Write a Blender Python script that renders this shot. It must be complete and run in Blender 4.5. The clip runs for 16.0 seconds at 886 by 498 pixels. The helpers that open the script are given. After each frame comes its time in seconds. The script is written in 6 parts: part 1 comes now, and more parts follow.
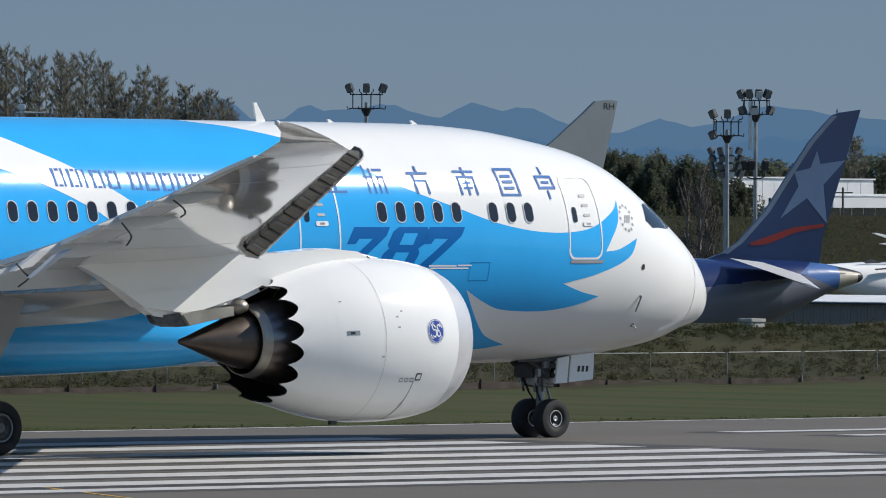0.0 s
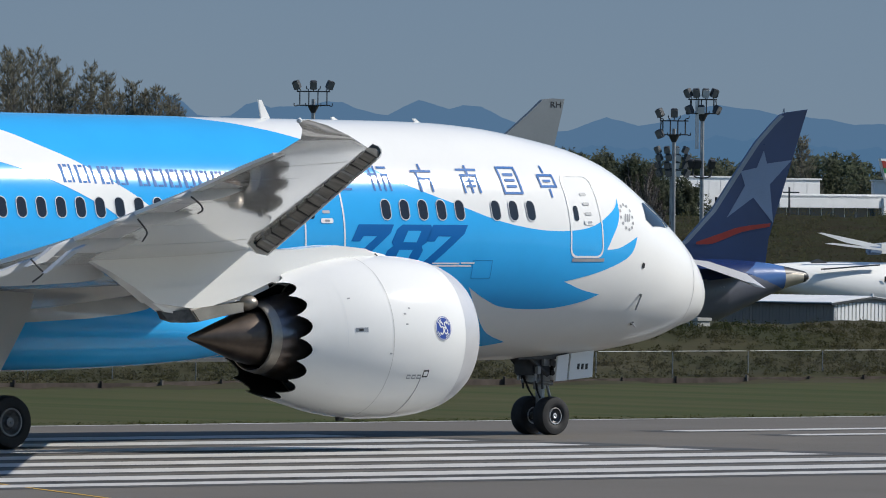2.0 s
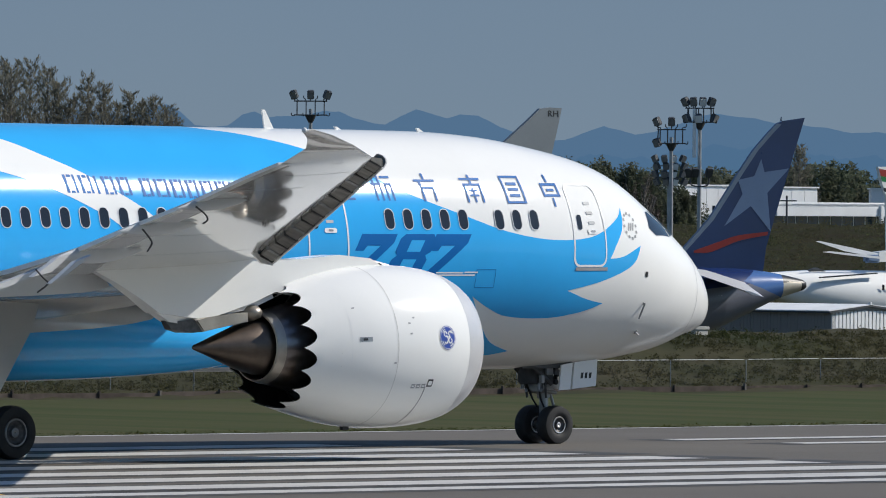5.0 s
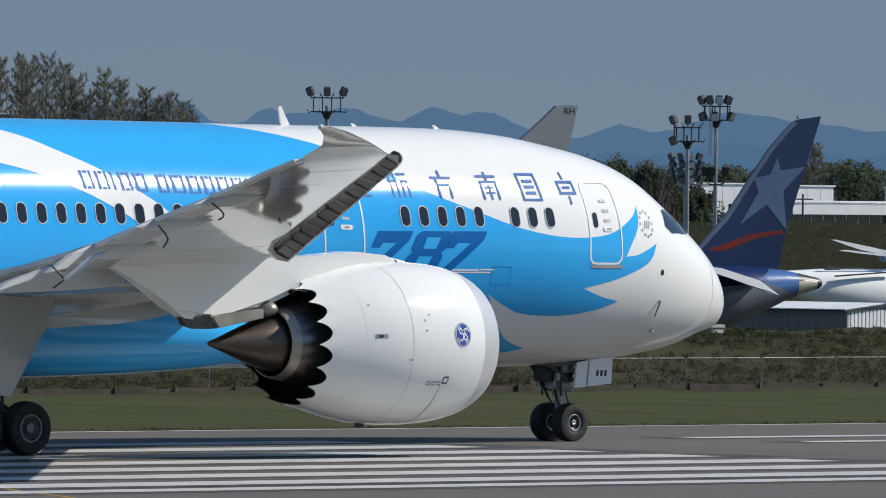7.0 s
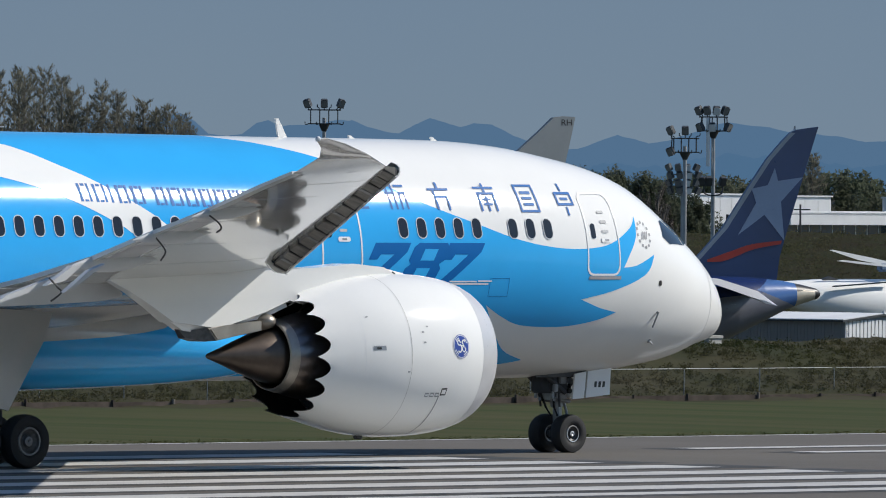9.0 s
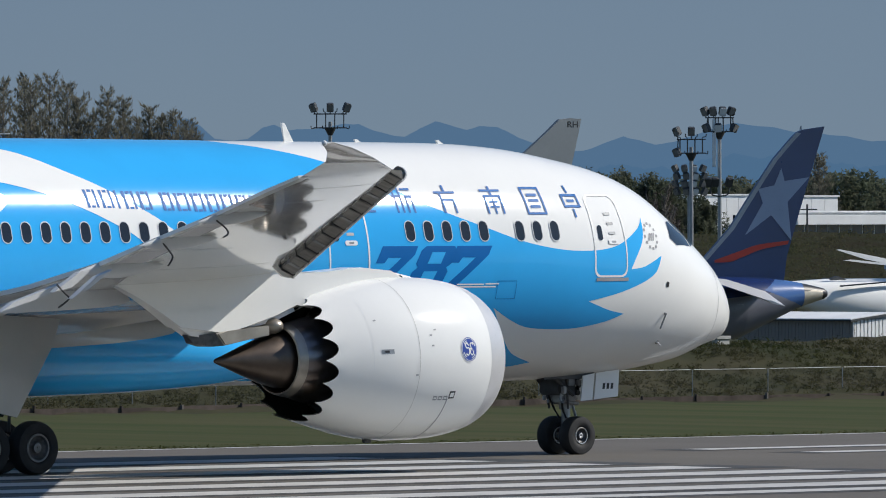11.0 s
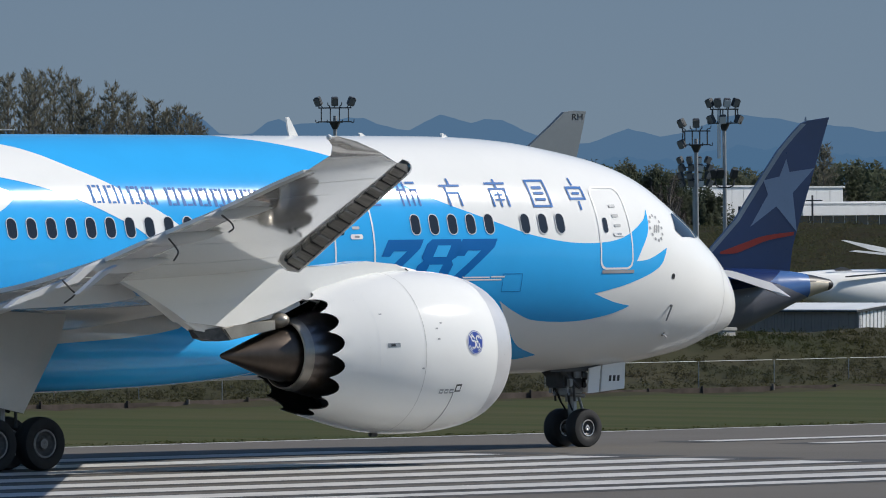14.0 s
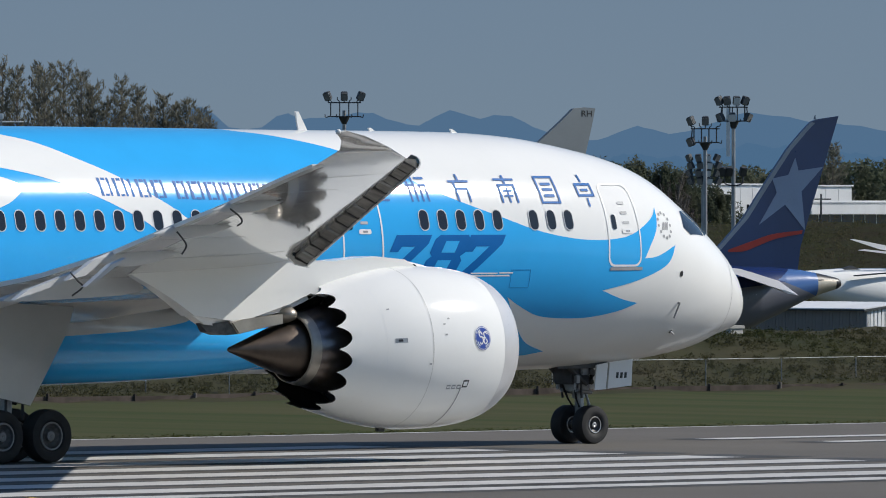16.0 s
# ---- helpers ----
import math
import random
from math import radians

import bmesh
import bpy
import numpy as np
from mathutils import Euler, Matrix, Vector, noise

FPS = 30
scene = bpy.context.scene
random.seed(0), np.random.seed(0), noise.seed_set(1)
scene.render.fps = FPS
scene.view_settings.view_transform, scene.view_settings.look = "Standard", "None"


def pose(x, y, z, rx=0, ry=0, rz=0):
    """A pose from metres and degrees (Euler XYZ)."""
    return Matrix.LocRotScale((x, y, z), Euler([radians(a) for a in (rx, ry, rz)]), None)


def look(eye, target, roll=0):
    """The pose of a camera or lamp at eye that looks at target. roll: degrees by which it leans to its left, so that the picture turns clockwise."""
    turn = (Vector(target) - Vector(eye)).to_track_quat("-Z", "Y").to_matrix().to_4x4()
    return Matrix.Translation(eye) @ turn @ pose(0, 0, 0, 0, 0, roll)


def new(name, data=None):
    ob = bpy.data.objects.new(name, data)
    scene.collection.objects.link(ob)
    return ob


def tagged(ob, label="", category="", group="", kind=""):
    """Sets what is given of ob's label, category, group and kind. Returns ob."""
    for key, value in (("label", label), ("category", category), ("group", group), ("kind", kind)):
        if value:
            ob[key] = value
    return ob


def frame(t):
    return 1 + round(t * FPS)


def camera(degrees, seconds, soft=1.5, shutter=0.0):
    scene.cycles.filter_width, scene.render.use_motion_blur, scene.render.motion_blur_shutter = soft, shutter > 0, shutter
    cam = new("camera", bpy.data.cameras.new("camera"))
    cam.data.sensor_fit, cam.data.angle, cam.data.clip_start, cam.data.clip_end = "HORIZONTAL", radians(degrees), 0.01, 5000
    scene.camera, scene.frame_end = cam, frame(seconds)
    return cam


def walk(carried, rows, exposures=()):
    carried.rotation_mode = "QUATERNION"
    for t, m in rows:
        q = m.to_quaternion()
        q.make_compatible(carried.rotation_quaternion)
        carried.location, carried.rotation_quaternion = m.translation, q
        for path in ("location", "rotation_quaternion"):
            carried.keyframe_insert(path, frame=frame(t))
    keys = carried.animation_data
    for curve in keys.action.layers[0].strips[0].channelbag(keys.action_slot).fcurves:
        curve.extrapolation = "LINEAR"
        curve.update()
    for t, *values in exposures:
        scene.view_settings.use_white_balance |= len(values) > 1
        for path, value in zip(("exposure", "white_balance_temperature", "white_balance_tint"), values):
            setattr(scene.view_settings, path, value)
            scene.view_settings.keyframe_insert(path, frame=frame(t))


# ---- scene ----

# camera: a long lens on a fixed stand, panned by hand
EYE = (0.0, 0.0, 6.058)
cam = camera(5.0991, 16.0, soft=1.0)
# seconds, turn to the left, tilt upwards, lean (degrees)
PAN = (
    (0, 0.1245, -0.3099, 0.201),
    (0.5, 0.0113, -0.3215, 0.589),
    (1, -0.0651, -0.3194, 0.641),
    (1.5, -0.1098, -0.3183, 0.676),
    (2, -0.1857, -0.3220, 0.527),
    (2.5, -0.2637, -0.3277, 0.465),
    (3, -0.2722, -0.3315, 0.284),
    (3.5, -0.2490, -0.3120, 0.351),
    (6, -0.1552, -0.2641, 0.407),
    (6.5, -0.1199, -0.2852, 0.624),
    (7, -0.1079, -0.2853, 0.585),
    (7.5, -0.1115, -0.2415, 0.543),
    (8, -0.1427, -0.2167, 0.529),
    (8.5, -0.1278, -0.2059, 0.546),
    (9, -0.1203, -0.2180, 0.382),
    (11.5, -0.0773, -0.1880, -0.152),
    (12, -0.0758, -0.1706, -0.201),
    (12.5, -0.0602, -0.1559, -0.358),
    (13, -0.0462, -0.1914, -0.486),
    (13.5, -0.0397, -0.2266, -0.499),
    (14, -0.0476, -0.2393, -0.473),
    (14.5, -0.0618, -0.2108, -0.211),
    (15, -0.0474, -0.2021, -0.090),
    (15.5, -0.0101, -0.2258, 0.011),
    (16, 0.0000, -0.2645, 0.000),
)


def aim(turn, tilt, lean):
    a, b = radians(turn), radians(tilt)
    return look(EYE, (EYE[0] - math.sin(a) * 100, EYE[1] + math.cos(a) * 100, EYE[2] + math.tan(b) * 100), lean)


walk(cam, [(t, aim(a, b, c)) for t, a, b, c in PAN], [(0, 0.06), (3, 0.04), (6.5, 0.0), (9, -0.01), (12.5, -0.04), (16, -0.05)])

# ---- sky and sun ----
SUN_DIR = Vector((0.741, 0.1835, 0.645)).normalized()
world = bpy.data.worlds.new("sky")
scene.world = world
world.use_nodes = True
wn = world.node_tree
sky = wn.nodes.new("ShaderNodeTexSky")
sky.sky_type = "NISHITA"
sky.sun_disc = False
sky.sun_elevation = math.asin(SUN_DIR.z)
sky.sun_rotation = math.atan2(SUN_DIR.x, SUN_DIR.y)
sky.air_density, sky.dust_density, sky.ozone_density = 1.0, 0.4, 3.0
tint = wn.nodes.new("ShaderNodeMixRGB")
tint.blend_type = "MULTIPLY"
tint.inputs[0].default_value = 1.0
tint.inputs[2].default_value = (0.82, 0.95, 1.06, 1)
wn.links.new(sky.outputs[0], tint.inputs[1])
wn.links.new(tint.outputs[0], wn.nodes["Background"].inputs[0])
wn.nodes["Background"].inputs[1].default_value = 0.086
sun_data = bpy.data.lights.new("sun", "SUN")
sun_data.energy, sun_data.angle, sun_data.color = 4.4, radians(0.53), (1.0, 0.95, 0.87)
sun = new("sun", sun_data)
sun.matrix_world = look(SUN_DIR * 500, (0, 0, 0))
scene.view_settings.exposure = 0.0


# ---- materials ----
def mat(name, color, rough=0.5, metal=0.0, vary=0.12, scale=3.0, bump=0.0, bump_scale=40.0, fine=0.06, spec=0.5, coat=0.0, rand=0.0, island=0.0, stretch=(1, 1, 1), second=None, translucent=0.0):
    m = bpy.data.materials.new(name)
    m.use_nodes = True
    nt = m.node_tree
    n, ln = nt.nodes, nt.links
    b = n["Principled BSDF"]
    co = n.new("ShaderNodeTexCoord")
    mp = n.new("ShaderNodeMapping")
    mp.inputs["Scale"].default_value = stretch
    ln.new(co.outputs["Object"], mp.inputs["Vector"])
    big = n.new("ShaderNodeTexNoise")
    big.inputs["Scale"].default_value, big.inputs["Detail"].default_value = scale, 6
    small = n.new("ShaderNodeTexNoise")
    small.inputs["Scale"].default_value, small.inputs["Detail"].default_value = scale * 14, 4
    for t in (big, small):
        ln.new(mp.outputs[0], t.inputs["Vector"])
    mix = n.new("ShaderNodeMixRGB")
    mix.inputs[1].default_value = (*[c * (1 - vary) for c in color], 1)
    mix.inputs[2].default_value = (*(second or [min(1, c * (1 + vary)) for c in color]), 1)
    ramp = n.new("ShaderNodeMapRange")
    ramp.inputs[1].default_value, ramp.inputs[2].default_value = 0.32, 0.68
    ln.new(big.outputs["Fac"], ramp.inputs[0])
    ln.new(ramp.outputs[0], mix.inputs[0])
    last = mix.outputs[0]
    terms = [(small.outputs["Fac"], fine, 0.5)]
    if rand:
        terms.append((n.new("ShaderNodeObjectInfo").outputs["Random"], rand, 0.5))
    if island:
        terms.append((n.new("ShaderNodeNewGeometry").outputs["Random Per Island"], island, 0.5))
    for out, amount, mid in terms:
        hsv = n.new("ShaderNodeHueSaturation")
        ma = n.new("ShaderNodeMath")
        ma.operation = "MULTIPLY_ADD"
        ma.inputs[1].default_value, ma.inputs[2].default_value = 2 * amount, 1 - amount
        ln.new(out, ma.inputs[0])
        ln.new(ma.outputs[0], hsv.inputs["Value"])
        ln.new(last, hsv.inputs["Color"])
        last = hsv.outputs[0]
    ln.new(last, b.inputs["Base Color"])
    b.inputs["Metallic"].default_value = metal
    rr = n.new("ShaderNodeMapRange")
    rr.inputs[3].default_value, rr.inputs[4].default_value = max(0.02, rough * 0.8), min(1, rough * 1.2)
    ln.new(small.outputs["Fac"], rr.inputs[0])
    ln.new(rr.outputs[0], b.inputs["Roughness"])
    b.inputs["Specular IOR Level"].default_value = spec
    b.inputs["Coat Weight"].default_value = coat
    b.inputs["Coat Roughness"].default_value = 0.04
    if bump:
        bt = n.new("ShaderNodeTexNoise")
        bt.inputs["Scale"].default_value, bt.inputs["Detail"].default_value = bump_scale, 5
        ln.new(mp.outputs[0], bt.inputs["Vector"])
        bp = n.new("ShaderNodeBump")
        bp.inputs["Strength"].default_value, bp.inputs["Distance"].default_value = bump, 0.02
        ln.new(bt.outputs["Fac"], bp.inputs["Height"])
        ln.new(bp.outputs[0], b.inputs["Normal"])
    if translucent:
        tr, ms = n.new("ShaderNodeBsdfTranslucent"), n.new("ShaderNodeMixShader")
        ln.new(last, tr.inputs["Color"])
        ms.inputs[0].default_value = translucent
        ln.new(b.outputs[0], ms.inputs[1])
        ln.new(tr.outputs[0], ms.inputs[2])
        ln.new(ms.outputs[0], n["Material Output"].inputs["Surface"])
    return m


M_WHITE = mat("white aircraft paint", (0.82, 0.82, 0.80), 0.13, vary=0.015, scale=0.7, fine=0.01, spec=0.28)
M_BLUE = mat("sky blue aircraft paint", (0.034, 0.40, 0.84), 0.13, vary=0.03, scale=0.7, fine=0.01, spec=0.28)
M_DEEP = mat("deep blue lettering paint", (0.006, 0.125, 0.40), 0.45, vary=0.04, scale=1.0, fine=0.02, spec=0.1)
M_GREY = mat("grey wing paint", (0.54, 0.535, 0.51), 0.22, vary=0.05, scale=0.6, fine=0.03, coat=1.0, bump=0.16, bump_scale=2.4)
M_WINGTOP = mat("light grey wing paint", (0.56, 0.57, 0.58), 0.35, vary=0.04, scale=0.6, fine=0.03)
M_SEAM = mat("grey panel seam", (0.30, 0.31, 0.32), 0.5, vary=0.1, scale=2)
M_GLASS = mat("dark cabin glass", (0.012, 0.016, 0.022), 0.08, vary=0.2, scale=2, spec=0.6)
M_RUBBER = mat("black tyre rubber", (0.018, 0.018, 0.019), 0.75, vary=0.25, scale=4, bump=0.2)
M_RIM = mat("grey wheel metal", (0.52, 0.52, 0.52), 0.35, metal=0.6, vary=0.1, scale=6)
M_RIMDARK = mat("dull wheel metal", (0.24, 0.24, 0.245), 0.45, metal=0.5, vary=0.15, scale=6)
M_HUB = mat("dark wheel dish", (0.09, 0.09, 0.092), 0.5, metal=0.4, vary=0.3, scale=9)
M_STRUT = mat("gear strut metal", (0.30, 0.31, 0.32), 0.4, metal=0.5, vary=0.25, scale=5)
M_DARK = mat("dark recess metal", (0.05, 0.05, 0.052), 0.6, vary=0.3, scale=4)
M_SLATGREY = mat("bare slat cove metal", (0.20, 0.19, 0.17), 0.5, metal=0.2, vary=0.3, scale=3)
M_LIP = mat("pale grey inlet lip", (0.60, 0.60, 0.61), 0.30, metal=0.25, vary=0.04, scale=2, fine=0.02)
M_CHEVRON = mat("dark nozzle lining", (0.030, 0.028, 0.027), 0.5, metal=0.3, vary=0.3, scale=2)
M_EXHAUST = mat("heat tinted exhaust metal", (0.20, 0.155, 0.12), 0.32, metal=0.9, vary=0.3, scale=1.6, second=(0.28, 0.27, 0.29))
M_PLUG = mat("brown exhaust cone metal", (0.105, 0.083, 0.068), 0.42, metal=0.85, vary=0.22, scale=2.0)
M_TITAN = mat("bare titanium fairing", (0.34, 0.31, 0.27), 0.4, metal=0.7, vary=0.25, scale=1.5)
M_BADGE = mat("royal blue badge paint", (0.02, 0.06, 0.33), 0.3, vary=0.05)
M_BLACK = mat("black marking paint", (0.02, 0.02, 0.022), 0.4, vary=0.1)
M_ASPHALT = mat("worn grey runway asphalt", (0.106, 0.095, 0.080), 0.9, vary=0.10, scale=0.12, fine=0.10, bump=0.25, bump_scale=30)
M_LINE = mat("white runway paint", (0.49, 0.48, 0.46), 0.7, vary=0.12, scale=0.6, fine=0.10)
M_LINEDARK = mat("black runway border paint", (0.045, 0.045, 0.045), 0.8, vary=0.25, scale=0.5)
M_YELLOW = mat("yellow taxi line paint", (0.60, 0.36, 0.03), 0.7, vary=0.1)
M_GROUND = mat("mown green grass", (0.044, 0.064, 0.015), 0.95, vary=0.22, scale=0.45, fine=0.26, bump=0.3, bump_scale=6, second=(0.068, 0.064, 0.027), spec=0.1, stretch=(1, 0.10, 1))
M_BANK = mat("rough brown grass", (0.036, 0.044, 0.016), 0.95, vary=0.3, scale=0.16, fine=0.22, bump=0.9, bump_scale=4, second=(0.058, 0.051, 0.029), spec=0.1)
M_WEED = mat("rough green and brown weeds", (0.046, 0.060, 0.021), 0.9, vary=0.3, scale=0.16, fine=0.15, second=(0.080, 0.071, 0.042), island=0.10, spec=0.1, translucent=0.72)
M_TUFT = mat("short green grass blades", (0.050, 0.066, 0.018), 0.9, vary=0.15, scale=0.10, fine=0.12, second=(0.078, 0.076, 0.031), island=0.04, spec=0.1, translucent=0.75)
M_BRUSH = mat("brown scrub", (0.120, 0.102, 0.066), 0.95, vary=0.35, scale=0.12, fine=0.15, island=0.12, second=(0.080, 0.092, 0.046), translucent=0.6, spec=0.1)
M_LEAF = mat("dark conifer needles", (0.19, 0.185, 0.145), 0.8, vary=0.2, scale=0.3, island=0.12, translucent=0.5, spec=0.1)
M_LEAFG = mat("dark green leaves", (0.115, 0.15, 0.095), 0.8, vary=0.25, scale=0.2, island=0.06, second=(0.14, 0.145, 0.105), translucent=0.5, spec=0.1)
M_BARK = mat("grey bark", (0.17, 0.15, 0.13), 0.9, vary=0.3, scale=3)
M_STEEL = mat("galvanised steel", (0.34, 0.35, 0.36), 0.5, metal=0.5, vary=0.15, scale=2)
M_MASTDARK = mat("dark lamp housing", (0.05, 0.055, 0.06), 0.5, vary=0.2, scale=2)
M_HOUSING = mat("grey lamp housing", (0.22, 0.225, 0.23), 0.45, metal=0.3, vary=0.2, scale=2)
M_LENS = mat("lamp glass", (0.75, 0.77, 0.78), 0.12, vary=0.05)
M_NAVY = mat("navy aircraft paint", (0.012, 0.03, 0.12), 0.25, vary=0.05, scale=0.5, coat=0.4)
M_FINBLUE = mat("slate blue fin paint", (0.020, 0.046, 0.135), 0.3, vary=0.12, scale=0.25, coat=0.3)
M_FINEDGE = mat("pale grey fin edge", (0.20, 0.25, 0.31), 0.35, vary=0.08, scale=0.5)
M_MIDBLUE = mat("mid blue aircraft paint", (0.065, 0.15, 0.37), 0.25, vary=0.05, scale=0.5, coat=0.4)
M_STAR = mat("pale blue paint", (0.17, 0.245, 0.38), 0.3, vary=0.05, scale=0.5)
M_RED = mat("red paint", (0.30, 0.032, 0.024), 0.35, vary=0.06)
M_GREEN = mat("green paint", (0.02, 0.20, 0.06), 0.35, vary=0.06)
M_FIN = mat("primer grey fin paint", (0.20, 0.225, 0.24), 0.45, vary=0.05, scale=0.4)
M_CLAD = mat("white metal cladding", (0.78, 0.79, 0.79), 0.5, vary=0.06, scale=0.3)
M_CLADGREY = mat("grey metal cladding", (0.25, 0.232, 0.215), 0.5, vary=0.1, scale=0.5)


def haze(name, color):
    """Far distance with its haze painted as a glow, as bright as the air before it."""
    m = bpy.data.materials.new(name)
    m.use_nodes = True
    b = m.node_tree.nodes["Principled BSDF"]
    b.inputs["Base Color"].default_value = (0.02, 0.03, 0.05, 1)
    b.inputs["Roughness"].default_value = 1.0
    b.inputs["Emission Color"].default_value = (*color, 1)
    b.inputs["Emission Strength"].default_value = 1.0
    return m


# haze over the ridges is put into their colour, paler on the farther one
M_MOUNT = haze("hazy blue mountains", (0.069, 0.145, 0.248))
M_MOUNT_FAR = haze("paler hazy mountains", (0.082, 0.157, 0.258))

M_BROWNDIRT = mat("gold tail cone metal", (0.58, 0.52, 0.42), 0.4, metal=0.3, vary=0.1)
# reflected ground on the parked airliner's belly, put into a colour
M_BELLY = mat("painted slate belly sheen", (0.17, 0.175, 0.21), 0.3, vary=0.08, scale=0.5)
M_CONCRETE = mat("pale concrete", (0.42, 0.41, 0.38), 0.9, vary=0.15, scale=1.5)
M_TWIG = mat("dark twigs", (0.085, 0.07, 0.06), 0.9, vary=0.3, scale=2, spec=0.1)
M_BLUEGLASS = mat("blue tinted office glass", (0.03, 0.055, 0.085), 0.1, vary=0.2, scale=0.3)


def sky_haze(name, low, high, top):
    """The hazy sky low over the horizon, paler downwards."""
    m = haze(name, low)
    n, ln = m.node_tree.nodes, m.node_tree.links
    co, sep, ramp, mix = n.new("ShaderNodeTexCoord"), n.new("ShaderNodeSeparateXYZ"), n.new("ShaderNodeMapRange"), n.new("ShaderNodeMixRGB")
    wisp = n.new("ShaderNodeTexNoise")
    wisp.inputs["Scale"].default_value, wisp.inputs["Detail"].default_value = 0.004, 4
    add = n.new("ShaderNodeMath")
    add.operation = "MULTIPLY_ADD"
    add.inputs[1].default_value = top * 0.5
    ln.new(co.outputs["Object"], wisp.inputs["Vector"])
    ln.new(co.outputs["Object"], sep.inputs[0])
    ln.new(wisp.outputs["Fac"], add.inputs[0])
    ln.new(sep.outputs["Z"], add.inputs[2])
    ramp.inputs[1].default_value, ramp.inputs[2].default_value = top * 0.25, top * 1.25
    ln.new(add.outputs[0], ramp.inputs[0])
    ln.new(ramp.outputs[0], mix.inputs[0])
    mix.inputs[1].default_value, mix.inputs[2].default_value = (*low, 1), (*high, 1)
    ln.new(mix.outputs[0], n["Principled BSDF"].inputs["Emission Color"])
    return m


M_SKY = sky_haze("hazy low sky", (0.180, 0.243, 0.306), (0.148, 0.218, 0.308), 200.0)

# ---- mesh helpers ----
def mesh_of(bm, name, materials, smooth=True):
    bmesh.ops.recalc_face_normals(bm, faces=bm.faces)
    me = bpy.data.meshes.new(name)
    bm.to_mesh(me)
    bm.free()
    for m in materials if isinstance(materials, (list, tuple)) else [materials]:
        me.materials.append(m)
    if smooth:
        me.polygons.foreach_set("use_smooth", [True] * len(me.polygons))
        me.set_sharp_from_angle(angle=radians(32))
    return me


def part(name, bm, material, parent=None, label="", smooth=True, m=None):
    ob = new(name, mesh_of(bm, name, material, smooth))
    if parent is not None:
        ob.parent = parent
    if m is not None:
        ob.matrix_basis = m
    if label:
        ob["label"] = label
    return ob


def box(bm, size, centre, rot=None, bevel=0.0):
    r = bmesh.ops.create_cube(bm, size=1.0)
    vs = r["verts"]
    bmesh.ops.scale(bm, vec=size, verts=vs)
    if bevel:
        es = list({e for v in vs for e in v.link_edges})
        vs = list({v for f in bmesh.ops.bevel(bm, geom=es, offset=bevel, segments=2, affect="EDGES")["faces"] for v in f.verts} | {v for v in vs if v.is_valid})
    if rot is not None:
        bmesh.ops.rotate(bm, cent=(0, 0, 0), matrix=rot, verts=vs)
    bmesh.ops.translate(bm, vec=centre, verts=vs)
    return vs


def tube(bm, a, b, r0, r1=None, seg=10, caps=True):
    a, b = Vector(a), Vector(b)
    d = b - a
    m = Matrix.Translation((a + b) / 2) @ d.to_track_quat("Z", "Y").to_matrix().to_4x4()
    return bmesh.ops.create_cone(bm, cap_ends=caps, segments=seg, radius1=r0, radius2=r0 if r1 is None else r1, depth=d.length, matrix=m)["verts"]


def loft(bm, rings, closed=True, cap=True):
    rows = [[bm.verts.new(p) for p in ring] for ring in rings]
    n = len(rows[0])
    for a, b in zip(rows, rows[1:]):
        for i in range(n if closed else n - 1):
            j = (i + 1) % n
            bm.faces.new((a[i], a[j], b[j], b[i]))
    if cap and closed:
        for r in (rows[0], rows[-1]):
            try:
                bm.faces.new(r)
            except ValueError:
                pass
    return rows


def lathe_x(bm, profile, seg=48, centre=(0, 0)):
    """Turns (x, r) pairs about an axis along x."""
    rings = []
    for x, r in profile:
        rings.append([(x, centre[0] + r * math.cos(2 * math.pi * i / seg), centre[1] + r * math.sin(2 * math.pi * i / seg)) for i in range(seg)])
    return loft(bm, rings, cap=False)


def prism(bm, outline, thick, axis="y", at=0.0):
    """A plate from an outline in the plane across the axis."""
    def place(a, b, c):
        return {"y": (a, c, b), "x": (c, a, b), "z": (a, b, c)}[axis]
    lo = [bm.verts.new(place(a, b, at - thick / 2)) for a, b in outline]
    hi = [bm.verts.new(place(a, b, at + thick / 2)) for a, b in outline]
    bm.faces.new(lo)
    bm.faces.new(hi[::-1])
    n = len(lo)
    for i in range(n):
        bm.faces.new((lo[i], lo[(i + 1) % n], hi[(i + 1) % n], hi[i]))


def smooth_curve(pts, closed=False, steps=6):
    out, n = [], len(pts)
    for i in range(n if closed else n - 1):
        if closed:
            p = [Vector((*pts[(i + k) % n], 0)) for k in (-1, 0, 1, 2)]
        else:
            p = [Vector((*pts[min(max(i + k, 0), n - 1)], 0)) for k in (-1, 0, 1, 2)]
        for s in range(steps):
            t = s / steps
            q = 0.5 * (2 * p[1] + (p[2] - p[0]) * t + (2 * p[0] - 5 * p[1] + 4 * p[2] - p[3]) * t * t + (3 * p[1] - p[0] - 3 * p[2] + p[3]) * t ** 3)
            out.append((q.x, q.y))
    if not closed:
        out.append(tuple(pts[-1]))
    return out


def empty(name, m=None):
    ob = new(name)
    ob.empty_display_size = 0.5
    if m is not None:
        ob.matrix_basis = m
    return ob


# ---- the ground ----
HEADING = 42.22
RUNWAY = pose(3.465, 250.0, 0, 0, 0, HEADING)   # along the runway, to its far side, up


def ground_height(left):
    def ease(a, b, t):
        t = min(1, max(0, (t - a) / (b - a)))
        return t * t * (3 - 2 * t)
    return 1.58 * ease(47.5, 58, left) - 7.08 * ease(66, 130, left)


